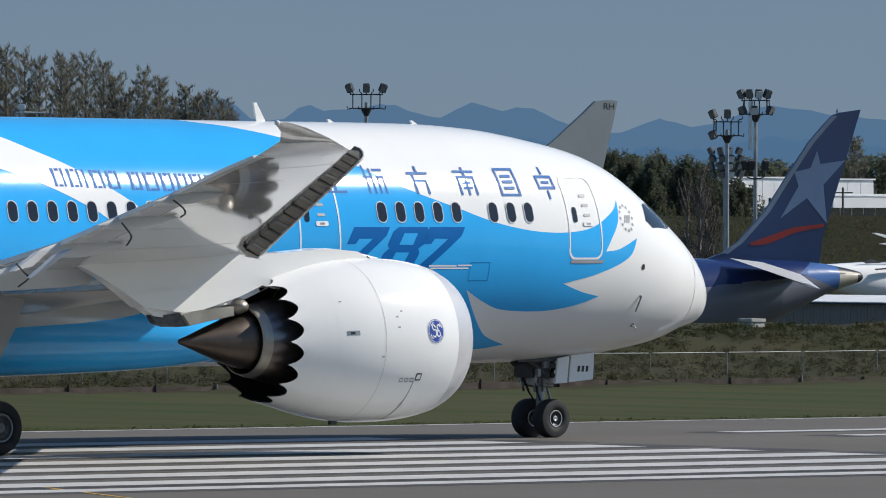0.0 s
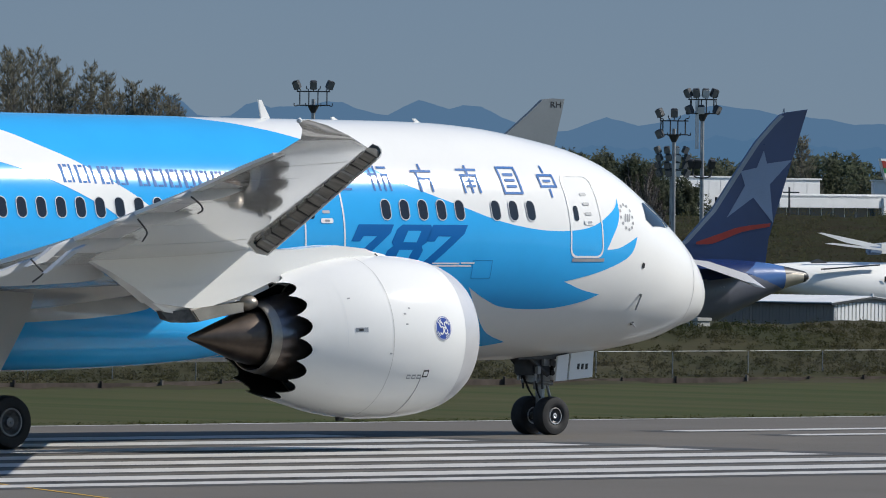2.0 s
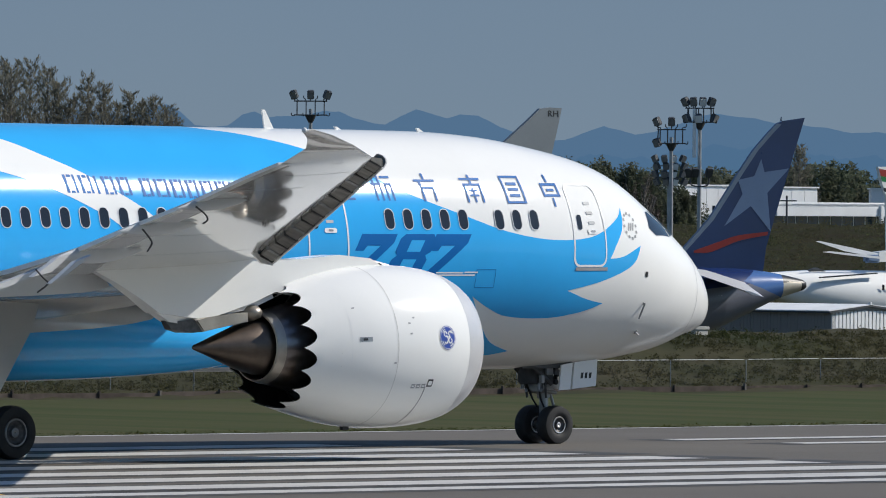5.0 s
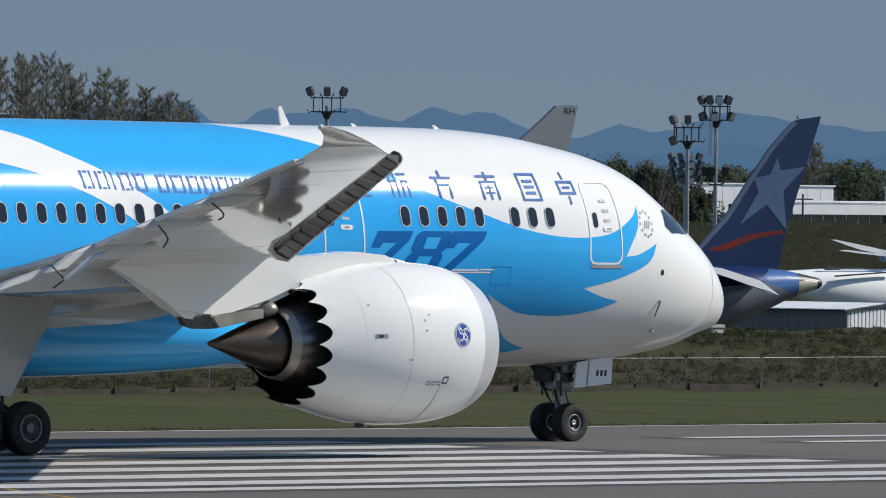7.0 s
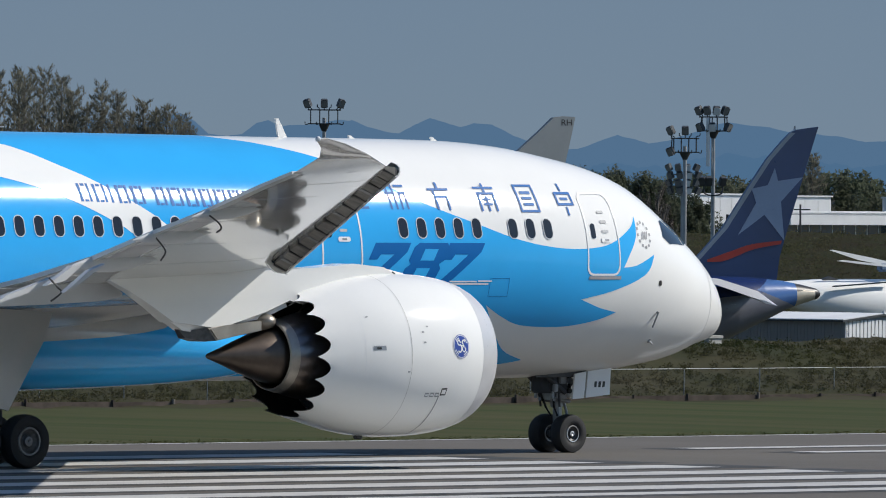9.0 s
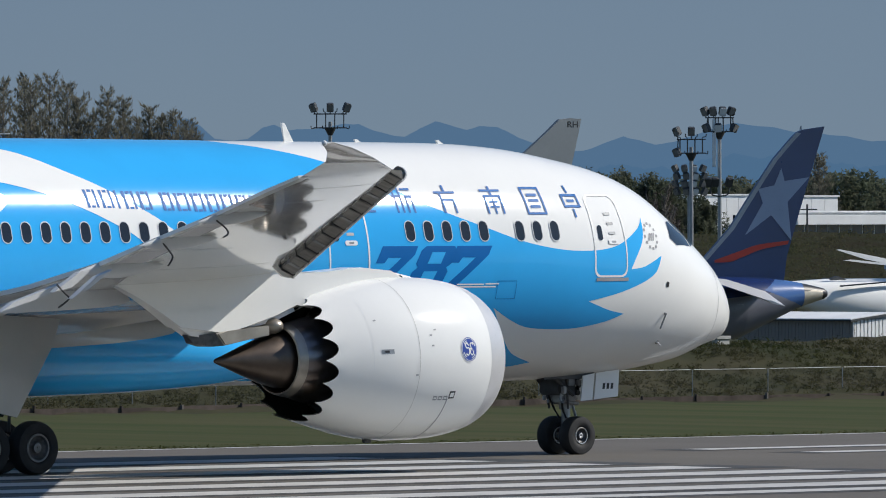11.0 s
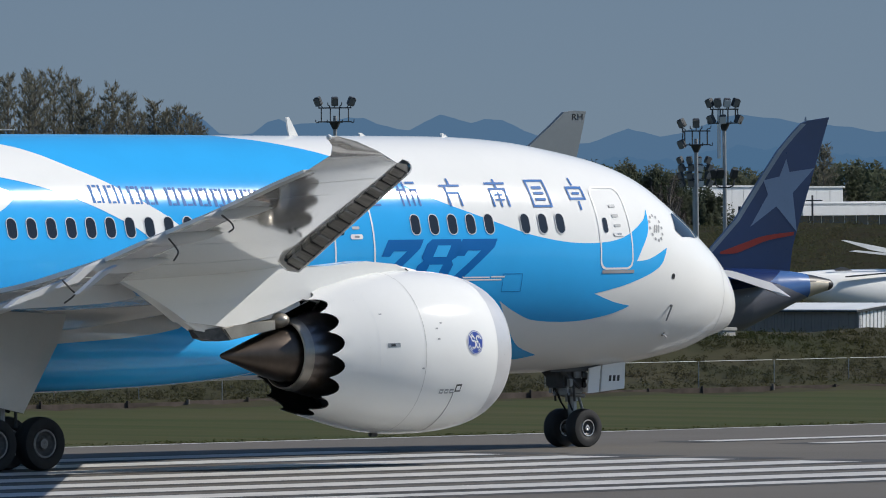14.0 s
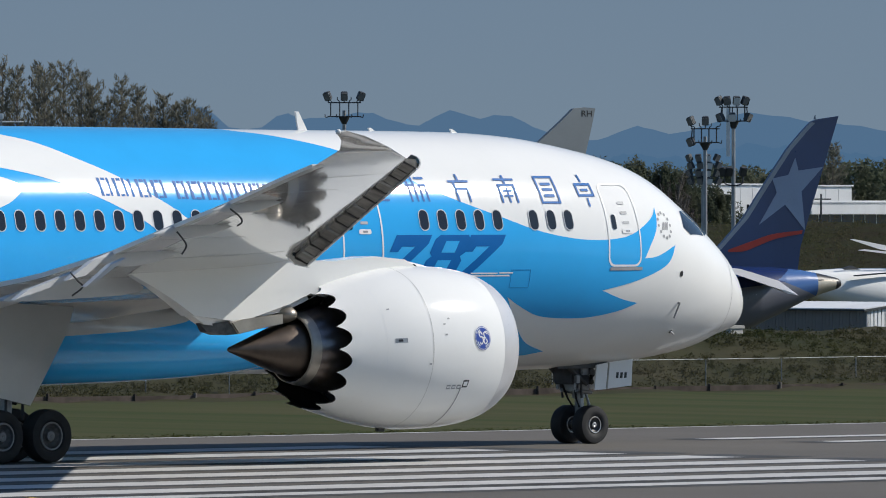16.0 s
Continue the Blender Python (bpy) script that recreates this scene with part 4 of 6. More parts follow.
    for k in range(4):
        arc = [math.pi / 2 * k + 0.35 + 0.16 * i for i in range(5)]
        stroke("badge_arc", [(0.196 * math.cos(a), 0.212 * math.sin(a)) for a in arc], 0.022, 0.018)
    plate("vent", -16.55, -16.22, 0.08, 0.14, M_STRUT, 0.007, "small dark vent")
    plate("vent", -16.47, -16.35, 0.095, 0.125, M_BLACK, 0.010)
    plate("latch_line", -14.50, -14.47, -1.3, -0.50, M_STRUT)
    for x in (-14.62, -14.78, -14.94):
        plate("stencil", x, x + 0.12, -0.52, -0.46, M_SEAM)
        plate("stencil", x + 0.02, x + 0.1, -0.50, -0.48, M_CLAD, 0.009)
    plate("stencil", -14.46, -14.28, -0.50, -0.40, M_BLACK)
    plate("stencil", -14.43, -14.31, -0.48, -0.42, M_CLAD, 0.009)
    for x, a in ((-15.16, 0.29), (-15.14, 0.16), (-15.0, 0.36), (-16.6, 0.55), (-15.6, -0.2)):
        plate("stencil", x, x + 0.07, a, a + 0.02, M_SEAM)
    bm = bmesh.new()
    box(bm, (0.22, 0.12, 0.10), (-15.5, c[0], 0.75), bevel=0.02)
    part("drain", bm, M_DARK, eng, "small dark drain mast")
    return eng


def wheel_meshes(r, w, rim, metal=None):
    bm = bmesh.new()
    prof = [(-w * 0.36, rim), (-w * 0.46, rim + 0.05), (-w * 0.5, (rim + r) / 2), (-w * 0.44, r * 0.93), (-w * 0.28, r * 0.985), (0, r), (w * 0.28, r * 0.985), (w * 0.44, r * 0.93), (w * 0.5, (rim + r) / 2), (w * 0.46, rim + 0.05), (w * 0.36, rim)]
    rings = [[(q * math.cos(a), y, q * math.sin(a)) for a in [2 * math.pi * i / 40 for i in range(40)]] for y, q in prof]
    loft(bm, rings, cap=False)
    tyre = mesh_of(bm, "tyre", M_RUBBER)
    bm = bmesh.new()
    prof = [(-w * 0.40, rim * 1.02), (-w * 0.43, rim * 0.97), (-w * 0.42, rim * 0.88), (-w * 0.30, rim * 0.80), (-w * 0.20, rim * 0.55), (-w * 0.24, rim * 0.42), (-w * 0.36, rim * 0.34), (-w * 0.38, rim * 0.20), (-w * 0.34, rim * 0.05)]
    prof = prof + [(-y, q) for y, q in prof[::-1]]
    rings = [[(q * math.cos(a), y, q * math.sin(a)) for a in [2 * math.pi * i / 36 for i in range(36)]] for y, q in prof]
    loft(bm, rings, cap=False)
    for f in bm.faces:
        d = max(math.hypot(v.co.x, v.co.z) for v in f.verts)
        if rim * 0.36 < d < rim * 0.9:
            f.material_index = 1
    rim_mesh = mesh_of(bm, "rim", [metal or M_RIM, M_HUB])
    return tyre, rim_mesh


WHEELS = []


def add_wheel(parent, place, r, meshes):
    w = empty("wheel")
    w.parent = parent
    for name, me in zip(("tyre", "rim"), meshes):
        o = new(name, me)
        o.parent = w
    WHEELS.append((w, place, r))


def build_gear():
    nose = empty("nose_gear")
    nose.parent = airliner
    meshes = wheel_meshes(0.49, 0.42, 0.21)
    for y in (-0.40, 0.40):
        add_wheel(nose, (-0.05, y, 0.475), 0.49, meshes)
    bm = bmesh.new()
    tube(bm, (-0.05, -0.42, 0.475), (-0.05, 0.42, 0.475), 0.09)
    tube(bm, (-0.05, 0, 0.475), (-0.06, 0, 1.25), 0.115)
    tube(bm, (-0.06, 0, 1.15), (-0.2, 0, 2.5), 0.17)
    part("strut", bm, M_STRUT, nose, "grey metal shock strut", smooth=True)
    def link(parent, a, b, r, name="brace", m=M_DARK):
        bm = bmesh.new()
        tube(bm, a, b, r)
        part(name, bm, m, parent)

    for y in (-0.14, 0.14):
        link(nose, (0.20, y, 0.82), (-0.02, y, 0.62), 0.035, "torque_link", M_STRUT)
        link(nose, (0.20, y, 0.82), (0.04, y, 1.25), 0.035, "torque_link", M_STRUT)
        link(nose, (-0.18, y * 3, 1.5), (-1.1, y * 2, 2.2), 0.06)
        link(nose, (-0.15, y, 1.4), (0.9, y, 2.2), 0.05)
        link(nose, (-0.3, y * 2.5, 1.15), (-0.45, y * 3, 2.2), 0.03, "hose")
        bm = bmesh.new()
        bmesh.ops.create_uvsphere(bm, u_segments=12, v_segments=8, radius=0.09, matrix=Matrix.Translation((0.16, y * 1.6, 1.45)))
        part("taxi_lamp", bm, M_LENS, nose, "round clear taxi lamp")
    bm = bmesh.new()
    box(bm, (0.45, 0.55, 0.22), (-0.16, 0, 1.42), bevel=0.04)
    part("steering_box", bm, M_STRUT, nose, "grey steering actuator")
    bm = bmesh.new()
    box(bm, (0.62, 0.74, 0.46), (-0.34, 0, 1.72), bevel=0.05)
    part("collar", bm, M_DARK, nose)
    link(nose, (0.1, -0.3, 1.55), (0.1, 0.3, 1.55), 0.07, "cross_tube")
    for y in (-0.66, 0.66):
        bm = bmesh.new()
        prism(bm, [(-0.17, 1.35), (0.22, 1.37), (0.30, 2.04), (-0.09, 1.98)], 0.05, "y", y)
        d = part("gear_door", bm, M_WHITE, nose, "white nose gear door")
        bm = bmesh.new()
        prism(bm, [(0.28, 1.38), (1.10, 1.45), (1.14, 2.12), (0.36, 2.05)], 0.05, "y", y)
        d = part("gear_door", bm, M_WHITE, nose, "white nose gear door")
        for k in range(3):
            bm = bmesh.new()
            prism(bm, [(0.56 + 0.14 * k, 1.64), (0.64 + 0.14 * k, 1.645), (0.66 + 0.14 * k, 1.79), (0.58 + 0.14 * k, 1.785)], 0.006, "y", y + math.copysign(0.029, y))
            part("number_bar", bm, M_BLACK, d)
    # actuators, lines and a junction box round the leg
    for y in (-0.30, 0.30):
        link(nose, (-0.52, y, 1.36), (-0.46, y, 2.1), 0.045, "retract_link", M_STRUT)
        link(nose, (-0.66, y * 1.2, 2.1), (-0.30, y * 0.5, 1.12), 0.028, "hose", M_RUBBER)
        link(nose, (-0.30, y * 0.5, 1.12), (-0.16, y * 0.4, 0.92), 0.024, "hose", M_RUBBER)
        link(nose, (0.10, y * 0.9, 1.28), (-0.42, y * 0.9, 1.34), 0.05, "actuator", M_RIMDARK)
        link(nose, (0.18, y * 0.7, 1.62), (0.02, y * 0.9, 2.05), 0.03, "hose", M_RUBBER)
    for x, z, w, h in ((-0.28, 1.86, 0.24, 0.26), (-0.52, 1.62, 0.14, 0.20), (-0.02, 1.80, 0.16, 0.14)):
        bm = bmesh.new()
        box(bm, (w, 0.10, h), (x, -0.42, z), bevel=0.02)
        part("junction_box", bm, M_RIMDARK, nose)
    bm = bmesh.new()
    box(bm, (1.7, 1.2, 0.3), (-0.5, 0, 2.05))
    part("wheel_well", bm, M_DARK, nose, "dark nose wheel well")
    meshes = wheel_meshes(0.63, 0.50, 0.33, M_RIMDARK)
    for side in (-1, 1):
        g = empty("main_gear")
        g.parent = airliner
        for dx in (-0.73, 0.73):
            for dy in (-0.64, 0.64):
                add_wheel(g, (-22.88 + dx, side * 4.9 + dy, 0.63), 0.63, meshes)
        bm = bmesh.new()
        tube(bm, (-23.7, side * 4.9, 0.63), (-22.0, side * 4.9, 0.63), 0.15)
        for dx in (-0.73, 0.73):
            tube(bm, (-22.88 + dx, side * 4.9 - 0.66, 0.63), (-22.88 + dx, side * 4.9 + 0.66, 0.63), 0.10)
        tube(bm, (-22.88, side * 4.9, 0.6), (-22.75, side * 4.85, 2.2), 0.15)
        tube(bm, (-22.75, side * 4.85, 1.9), (-22.6, side * 4.7, 4.0), 0.24)
        part("strut", bm, M_STRUT, g, "grey metal bogie strut")
        link(g, (-22.6, side * 4.9, 1.4), (-21.0, side * 4.4, 3.4), 0.09)
        link(g, (-22.75, side * 4.8, 1.6), (-22.6, side * 2.6, 2.6), 0.10)
        link(g, (-22.5, side * 5.1, 1.0), (-22.45, side * 5.1, 3.4), 0.04, "hose")
        link(g, (-23.0, side * 5.1, 1.0), (-23.0, side * 5.1, 3.4), 0.035, "hose")
        bm = bmesh.new()
        prism(bm, [(-23.7, 3.75), (-21.3, 3.62), (-21.5, 3.05), (-22.62, 1.34), (-23.7, 1.56)], 0.07, "y", side * 5.5)
        part("gear_door", bm, M_GREY, g, "grey main gear door hanging open")


def build_tail():
    def fin(outline_root, outline_tip):
        rings = []
        for (x0, x1, y, z, t) in (outline_root, outline_tip):
            ring = []
            n = 10
            for k in range(n + 1):
                f = (1 - math.cos(math.pi * k / n)) / 2
                h = t * 2.96 * (0.2969 * math.sqrt(f) - 0.126 * f - 0.3516 * f * f + 0.2843 * f ** 3 - 0.1015 * f ** 4) + 0.004
                ring.append((x0 + (x1 - x0) * f, y, z, h))
            rings.append(ring)
        return rings
    r = fin((-37.0, -46.2, 0, 7.4, 1.0), (-46.6, -49.6, 0, 16.9, 0.25))
    bm = bmesh.new()
    loft(bm, [[(x, h / 2, z) for x, y, z, h in ring] + [(x, -h / 2, z) for x, y, z, h in ring[::-1]] for ring in r])
    part("fin", bm, M_BLUE, airliner, "sky-blue tail fin")
    for s in (-1, 1):
        r = fin((-43.5, -48.8, s * 0.8, 6.5, 0.55), (-50.2, -52.4, s * 9.9, 7.3, 0.2))
        bm = bmesh.new()
        loft(bm, [[(x, y, z + h / 2) for x, y, z, h in ring] + [(x, y, z - h / 2) for x, y, z, h in ring[::-1]] for ring in r])
        part("stabilizer", bm, M_WINGTOP, airliner, "grey horizontal stabilizer")


# ---- behind the runway ----
def build_fence():
    f = empty("fence")
    f.matrix_basis = RUNWAY
    tagged(f, "low wire fence with thin steel posts", "fence")
    post = bmesh.new()
    tube(post, (0, 0, -0.2), (0, 0, 0.80), 0.016, seg=6)
    me = mesh_of(post, "post", M_STRUT)
    for k in range(60):
        o = new("post", me)
        o.parent = f
        o.location = (-40 + 3.4 * k, 49.6 + 0.04 * noise.noise(Vector((k * 1.7, 0, 0))), 0.21)
    for z, r, name in ((1.02, 0.008, "top_rail"),):
        bm = bmesh.new()
        for k in range(60):
            a = -40 + 3.4 * k
            dz = 0.03 * noise.noise(Vector((k * 0.9, 3, 0)))
            dn = 0.03 * noise.noise(Vector((k * 0.9 + 0.9, 3, 0)))
            tube(bm, (a + 0.09, 49.6, z + dz), (a + 3.31, 49.6, z + dn), r, seg=6)
        part(name, bm, M_CLAD, f)
    build_fence_mesh(f)


def build_fence_mesh(f):
    """Thin crossed wires between the posts."""
    verts, faces = [], []
    for k in range(int(104 / 0.07)):
        a = -12 + 0.07 * k
        for lean in (-1, 1):
            i = len(verts)
            verts += [(a, 49.6, 0.02), (a + 0.003, 49.6, 0.02), (a + 0.003 + lean, 49.6, 1.02), (a + lean, 49.6, 1.02)]
            faces.append((i, i + 1, i + 2, i + 3))
    me = bpy.data.meshes.new("wire_mesh")
    me.from_pydata(verts, [], faces)
    me.materials.append(M_MASTDARK)
    ob = new("wire_mesh", me)
    ob.parent = f
    ob["label"] = "fine galvanised wire mesh"


def build_foot_wall():
    """A low dark timber edging at the foot of the bank, with uneven posts."""
    w = empty("edging_wall")
    w.matrix_basis = RUNWAY
    tagged(w, "low weathered timber edging with short posts", "edging")
    rnd = random.Random(17)
    a = -12.0
    while a < 92:
        length = rnd.uniform(2.0, 3.6)
        bm = bmesh.new()
        box(bm, (length - 0.04, 0.10, rnd.uniform(0.20, 0.30)), (a + length / 2, 48.35 + rnd.uniform(-0.03, 0.03), 0.06), bevel=0.01)
        part("plank", bm, M_TWIG, w)
        bm = bmesh.new()
        box(bm, (0.07, 0.10, rnd.uniform(0.26, 0.42)), (a, 48.28, 0.08), bevel=0.01)
        part("post", bm, M_BARK if rnd.random() < 0.25 else M_TWIG, w)
        a += length


def build_bank_growth():
    rnd = random.Random(3)
    verts, faces = [], []
    for _ in range(11000):
        a, b = rnd.uniform(-10, 95), rnd.uniform(48.6, 60)
        d = noise.noise(Vector((a * 0.15, b * 0.3, 9)))
        if rnd.random() < 0.62 + 0.7 * d:
            r = rnd.uniform(0.10, 0.24) * (1.0 + 0.7 * max(0, d))
            leaf_cloud(verts, faces, rnd, (a, b, ground_height(b) + bank_rough(a, b) + 0.3 * r), r, 30, 0.06)
    me = bpy.data.meshes.new("bank_growth")
    me.from_pydata(verts, [], faces)
    me.materials.append(M_WEED)
    ob = new("bank_growth", me)
    ob.matrix_basis = RUNWAY
    tagged(ob, "rough brown and green weeds on the bank", "weeds", kind="stuff")
    verts, faces = [], []
    for _ in range(2600):
        a, b = rnd.uniform(-22, 75), 11.8 + 3.0 * rnd.random() ** 2.2
        h = rnd.uniform(0.006, 0.015) * (1.3 + noise.noise(Vector((a * 0.3, b * 0.3, 2))))
        for _ in range(3):
            x, y, t = a + rnd.uniform(-0.2, 0.2), b + rnd.uniform(-0.2, 0.2), rnd.uniform(0, 3.14)
            i = len(verts)
            verts += [(x - 0.08 * math.cos(t), y - 0.08 * math.sin(t), -0.01), (x + 0.08 * math.cos(t), y + 0.08 * math.sin(t), -0.01), (x + rnd.uniform(-0.05, 0.05), y + rnd.uniform(-0.05, 0.05), h)]
            faces.append((i, i + 1, i + 2))
    for _ in range(46):
        a, b = rnd.uniform(-20, 45), 11.9 + 0.5 * rnd.random()
        leaf_cloud(verts, faces, rnd, (a, b, 0.03), 0.06, 10, 0.05)
    me = bpy.data.meshes.new("grass")
    me.from_pydata(verts, [], faces)
    me.materials.append(M_TUFT)
    ob = new("grass", me)
    ob.matrix_basis = RUNWAY
    tagged(ob, "short mown green grass blades", "grass", kind="stuff")


def leaf_cloud(verts, faces, rnd, centre, radius, count, size, up=0.0):
    for _ in range(count):
        while True:
            p = Vector((rnd.uniform(-1, 1), rnd.uniform(-1, 1), rnd.uniform(-1, 1)))
            if p.length < 1:
                break
        p = Vector(centre) + Vector((p.x * radius, p.y * radius, p.z * radius * (1 + up)))
        a = Vector((rnd.uniform(-1, 1), rnd.uniform(-1, 1), rnd.uniform(-0.3, 1))).normalized() * size * rnd.uniform(0.6, 1.5)
        b = Vector((rnd.uniform(-1, 1), rnd.uniform(-1, 1), rnd.uniform(-1, 1))).normalized() * size * rnd.uniform(0.3, 0.7)
        i = len(verts)
        verts += [p - b, p + b, p + a]
        faces.append((i, i + 1, i + 2))


def build_tree(seed, height, spread, material, label, place, leaves=1.0, size=0.16, upright=0.7):
    """A tapered trunk with rising limbs and a loose crown of small leaf clumps."""
    rnd = random.Random(seed)
    t = empty("tree", pose(*place, 0, 0, rnd.uniform(0, 360)))
    tagged(t, label, "tree")
    bm = bmesh.new()
    tube(bm, (0, 0, -0.3), (0, 0, height * 0.45), height * 0.020, height * 0.013, 8)
    tube(bm, (0, 0, height * 0.45), (0, 0, height * 0.86), height * 0.011, height * 0.002, 6)
    verts, faces = [], []
    n = 34
    for k in range(n):
        f = 0.16 + 0.84 * k / n
        a = rnd.uniform(0, 2 * math.pi)
        reach = spread * (0.30 + 0.70 * (1 - f ** 4)) * min(1, 0.5 + f) * rnd.uniform(0.5, 1.15)
        z0 = height * f * 0.86
        tip = Vector((math.cos(a) * reach, math.sin(a) * reach, z0 + reach * upright * rnd.uniform(0.7, 1.6)))
        tube(bm, (0, 0, z0), tip, height * 0.006, height * 0.0015, 5)
        m = rnd.randint(3, 5)
        for j in range(m):
            q = 0.35 + 0.7 * j / m
            c = Vector((0, 0, z0)).lerp(tip, q) + Vector((rnd.gauss(0, 0.10), rnd.gauss(0, 0.10), rnd.gauss(0, 0.12))) * spread
            leaf_cloud(verts, faces, rnd, c, spread * rnd.uniform(0.10, 0.20), int(60 * leaves), size, 1.6)
    part("trunk", bm, M_BARK, t)
    me = bpy.data.meshes.new("crown")
    me.from_pydata(verts, [], faces)
    me.materials.append(material)
    c = new("crown", me)
    c.parent = t


def build_conifer(seed, height, spread, place):
    """A tall tree of steep feathery boughs, open between them, with a ragged top."""
    rnd = random.Random(seed)
    t = empty("tree", pose(*place, 0, 0, rnd.uniform(0, 360)))
    tagged(t, "tall dark green tree with steep feathery boughs", "tree")
    bm = bmesh.new()
    tube(bm, (0, 0, -0.3), (0, 0, height * 0.6), height * 0.014, height * 0.008, 8)
    tube(bm, (0, 0, height * 0.6), (0, 0, height * 0.97), height * 0.008, height * 0.001, 6)
    verts, faces = [], []
    n = 74
    for k in range(n):
        f = 0.30 + 0.66 * k / (n - 1)
        a = k * 2.4 + rnd.uniform(-0.5, 0.5)
        reach = spread * (1.02 - f) ** 0.62 * 1.9 * rnd.uniform(0.35, 1.12)
        rise = min(reach * rnd.uniform(0.6, 1.35), height * (1.0 - f) + rnd.uniform(-0.3, 0.5))
        z0 = height * f
        base, tip = Vector((0, 0, z0)), Vector((math.cos(a) * reach, math.sin(a) * reach, z0 + rise))
        bend = base.lerp(tip, 0.5) + Vector((0, 0, -0.12 * reach))
        tube(bm, base, bend, 0.06, 0.04, 5, False)
        tube(bm, bend, tip, 0.04, 0.012, 5, False)
        along = (tip - bend).normalized()
        for j in range(int(15 + 11 * reach)):
            q = rnd.uniform(0.18, 1.0)
            c = base.lerp(bend, q * 2) if q < 0.5 else bend.lerp(tip, q * 2 - 1)
            w = 0.27 * (1.15 - 0.6 * q)
            c = c + Vector((rnd.gauss(0, w), rnd.gauss(0, w), rnd.gauss(0, w * 0.7)))
            d = (along + Vector((rnd.gauss(0, 0.45), rnd.gauss(0, 0.45), rnd.uniform(-0.1, 0.7)))).normalized() * rnd.uniform(0.35, 0.85)
            b = d.cross(Vector((rnd.gauss(0, 1), rnd.gauss(0, 1), rnd.gauss(0, 1)))).normalized() * rnd.uniform(0.05, 0.12)
            i = len(verts)
            verts += [c - b, c + b, c + d]
            faces.append((i, i + 1, i + 2))
    part("trunk", bm, M_BARK, t)
    me = bpy.data.meshes.new("crown")
    me.from_pydata(verts, [], faces)
    me.materials.append(M_LEAF)
    new("crown", me).parent = t


def build_trees():
    rnd = random.Random(11)
    # place across and height of each top
    row = [(-71.5, 28.0), (-69.0, 27.2), (-66.6, 26.6), (-64.6, 27.0), (-62.3, 26.4), (-59.7, 25.6), (-57.2, 26.6), (-55.6, 25.4), (-53.8, 26.1), (-51.0, 25.2), (-49.0, 23.2), (-47.0, 21.0), (-45.0, 24.0), (-43.0, 23.0), (-41.3, 20.4), (-39.5, 22.0), (-37.7, 20.7), (-35.9, 21.1), (-34.4, 19.8), (-33.4, 18.4)]
    for k, (x, top) in enumerate(row):
        build_conifer(20 + k, top + 5.5, rnd.uniform(3.2, 4.2) * (0.75 if x > -42 else 1.0), (x, 1400 + rnd.uniform(-12, 12), -5.5))
    build_conifer(48, 21.9, 3.0, (66.6, 1700, -5.5))
    mid = [(15.0, 19.2), (18.2, 18.6), (21.3, 18.0), (23.6, 17.2), (25.6, 18.4), (28.3, 17.4), (30.6, 16.4), (12.0, 18.8), (33.0, 14.6), (20.0, 16.0), (35.4, 14.0)]
    for k, (x, h) in enumerate(mid):
        build_tree(60 + k, h + 0.2, 3.4, M_LEAFG, "dark broadleaf tree with rounded uneven crown", (x, 1300 + rnd.uniform(-10, 10), -5.5), 2.0, 0.30, 0.6)
    for k, (x, h, s) in enumerate(((16.9, 15.0, 1.1), (16.1, 14.0, 1.2), (17.5, 13.4, 1.0), (18.1, 12.6, 0.9))):
        build_tree(90 + k, h, s, M_TWIG, "bare dark twiggy tree", (x, 715 + 3 * k, -5.5), 0.35, 0.10, 2.2)
    # far wood along the horizon
    verts, faces = [], []
    for k in range(420):
        x = -60 + 300 * k / 420 + rnd.uniform(-1, 1)
        h = 20 + 4.0 * noise.noise(Vector((x * 0.05, 2, 0))) + rnd.uniform(-2, 1.5)
        for j in range(6):
            leaf_cloud(verts, faces, rnd, (x + rnd.gauss(0, 1.2), 2200 + rnd.uniform(-15, 15), -5.5 + h * (0.1 + 0.15 * j)), 2.3, 110, 0.80)
    me = bpy.data.meshes.new("far_wood")
    me.from_pydata(verts, [], faces)
    me.materials.append(M_LEAFG)
    tagged(new("far_wood", me), "dark line of distant woodland", "woods", kind="stuff")
    # scrub on the slope beyond the apron
    verts, faces = [], []
    for k in range(1500):
        x = rnd.uniform(10, 80)
        y = rnd.uniform(860, 1150)
        z = -5.5 + 9.0 * (y - 860) / 290
        leaf_cloud(verts, faces, rnd, (x, y, z + 0.3), rnd.uniform(0.5, 1.4), 70, 0.17)
    me = bpy.data.meshes.new("scrub")
    me.from_pydata(verts, [], faces)
    me.materials.append(M_BRUSH)
    tagged(new("scrub", me), "brown and green scrub on a slope", "scrub", kind="stuff")
    bm = bmesh.new()
    rows = []
    for y, z in ((840, -5.6), (900, -4.4), (980, -1.9), (1060, 0.7), (1140, 3.2), (1220, 3.6), (1300, 3.4)):
        rows.append([bm.verts.new((x, y, z + 0.7 * noise.noise(Vector((x * 0.09, y * 0.05, 0))))) for x in range(-60, 200, 6)])
    for r, s in zip(rows, rows[1:]):
        for i in range(len(r) - 1):
            bm.faces.new((r[i], r[i + 1], s[i + 1], s[i]))
    tagged(part("slope", bm, M_BRUSH), "brown scrubby slope beyond the apron", "hillside", kind="structure")


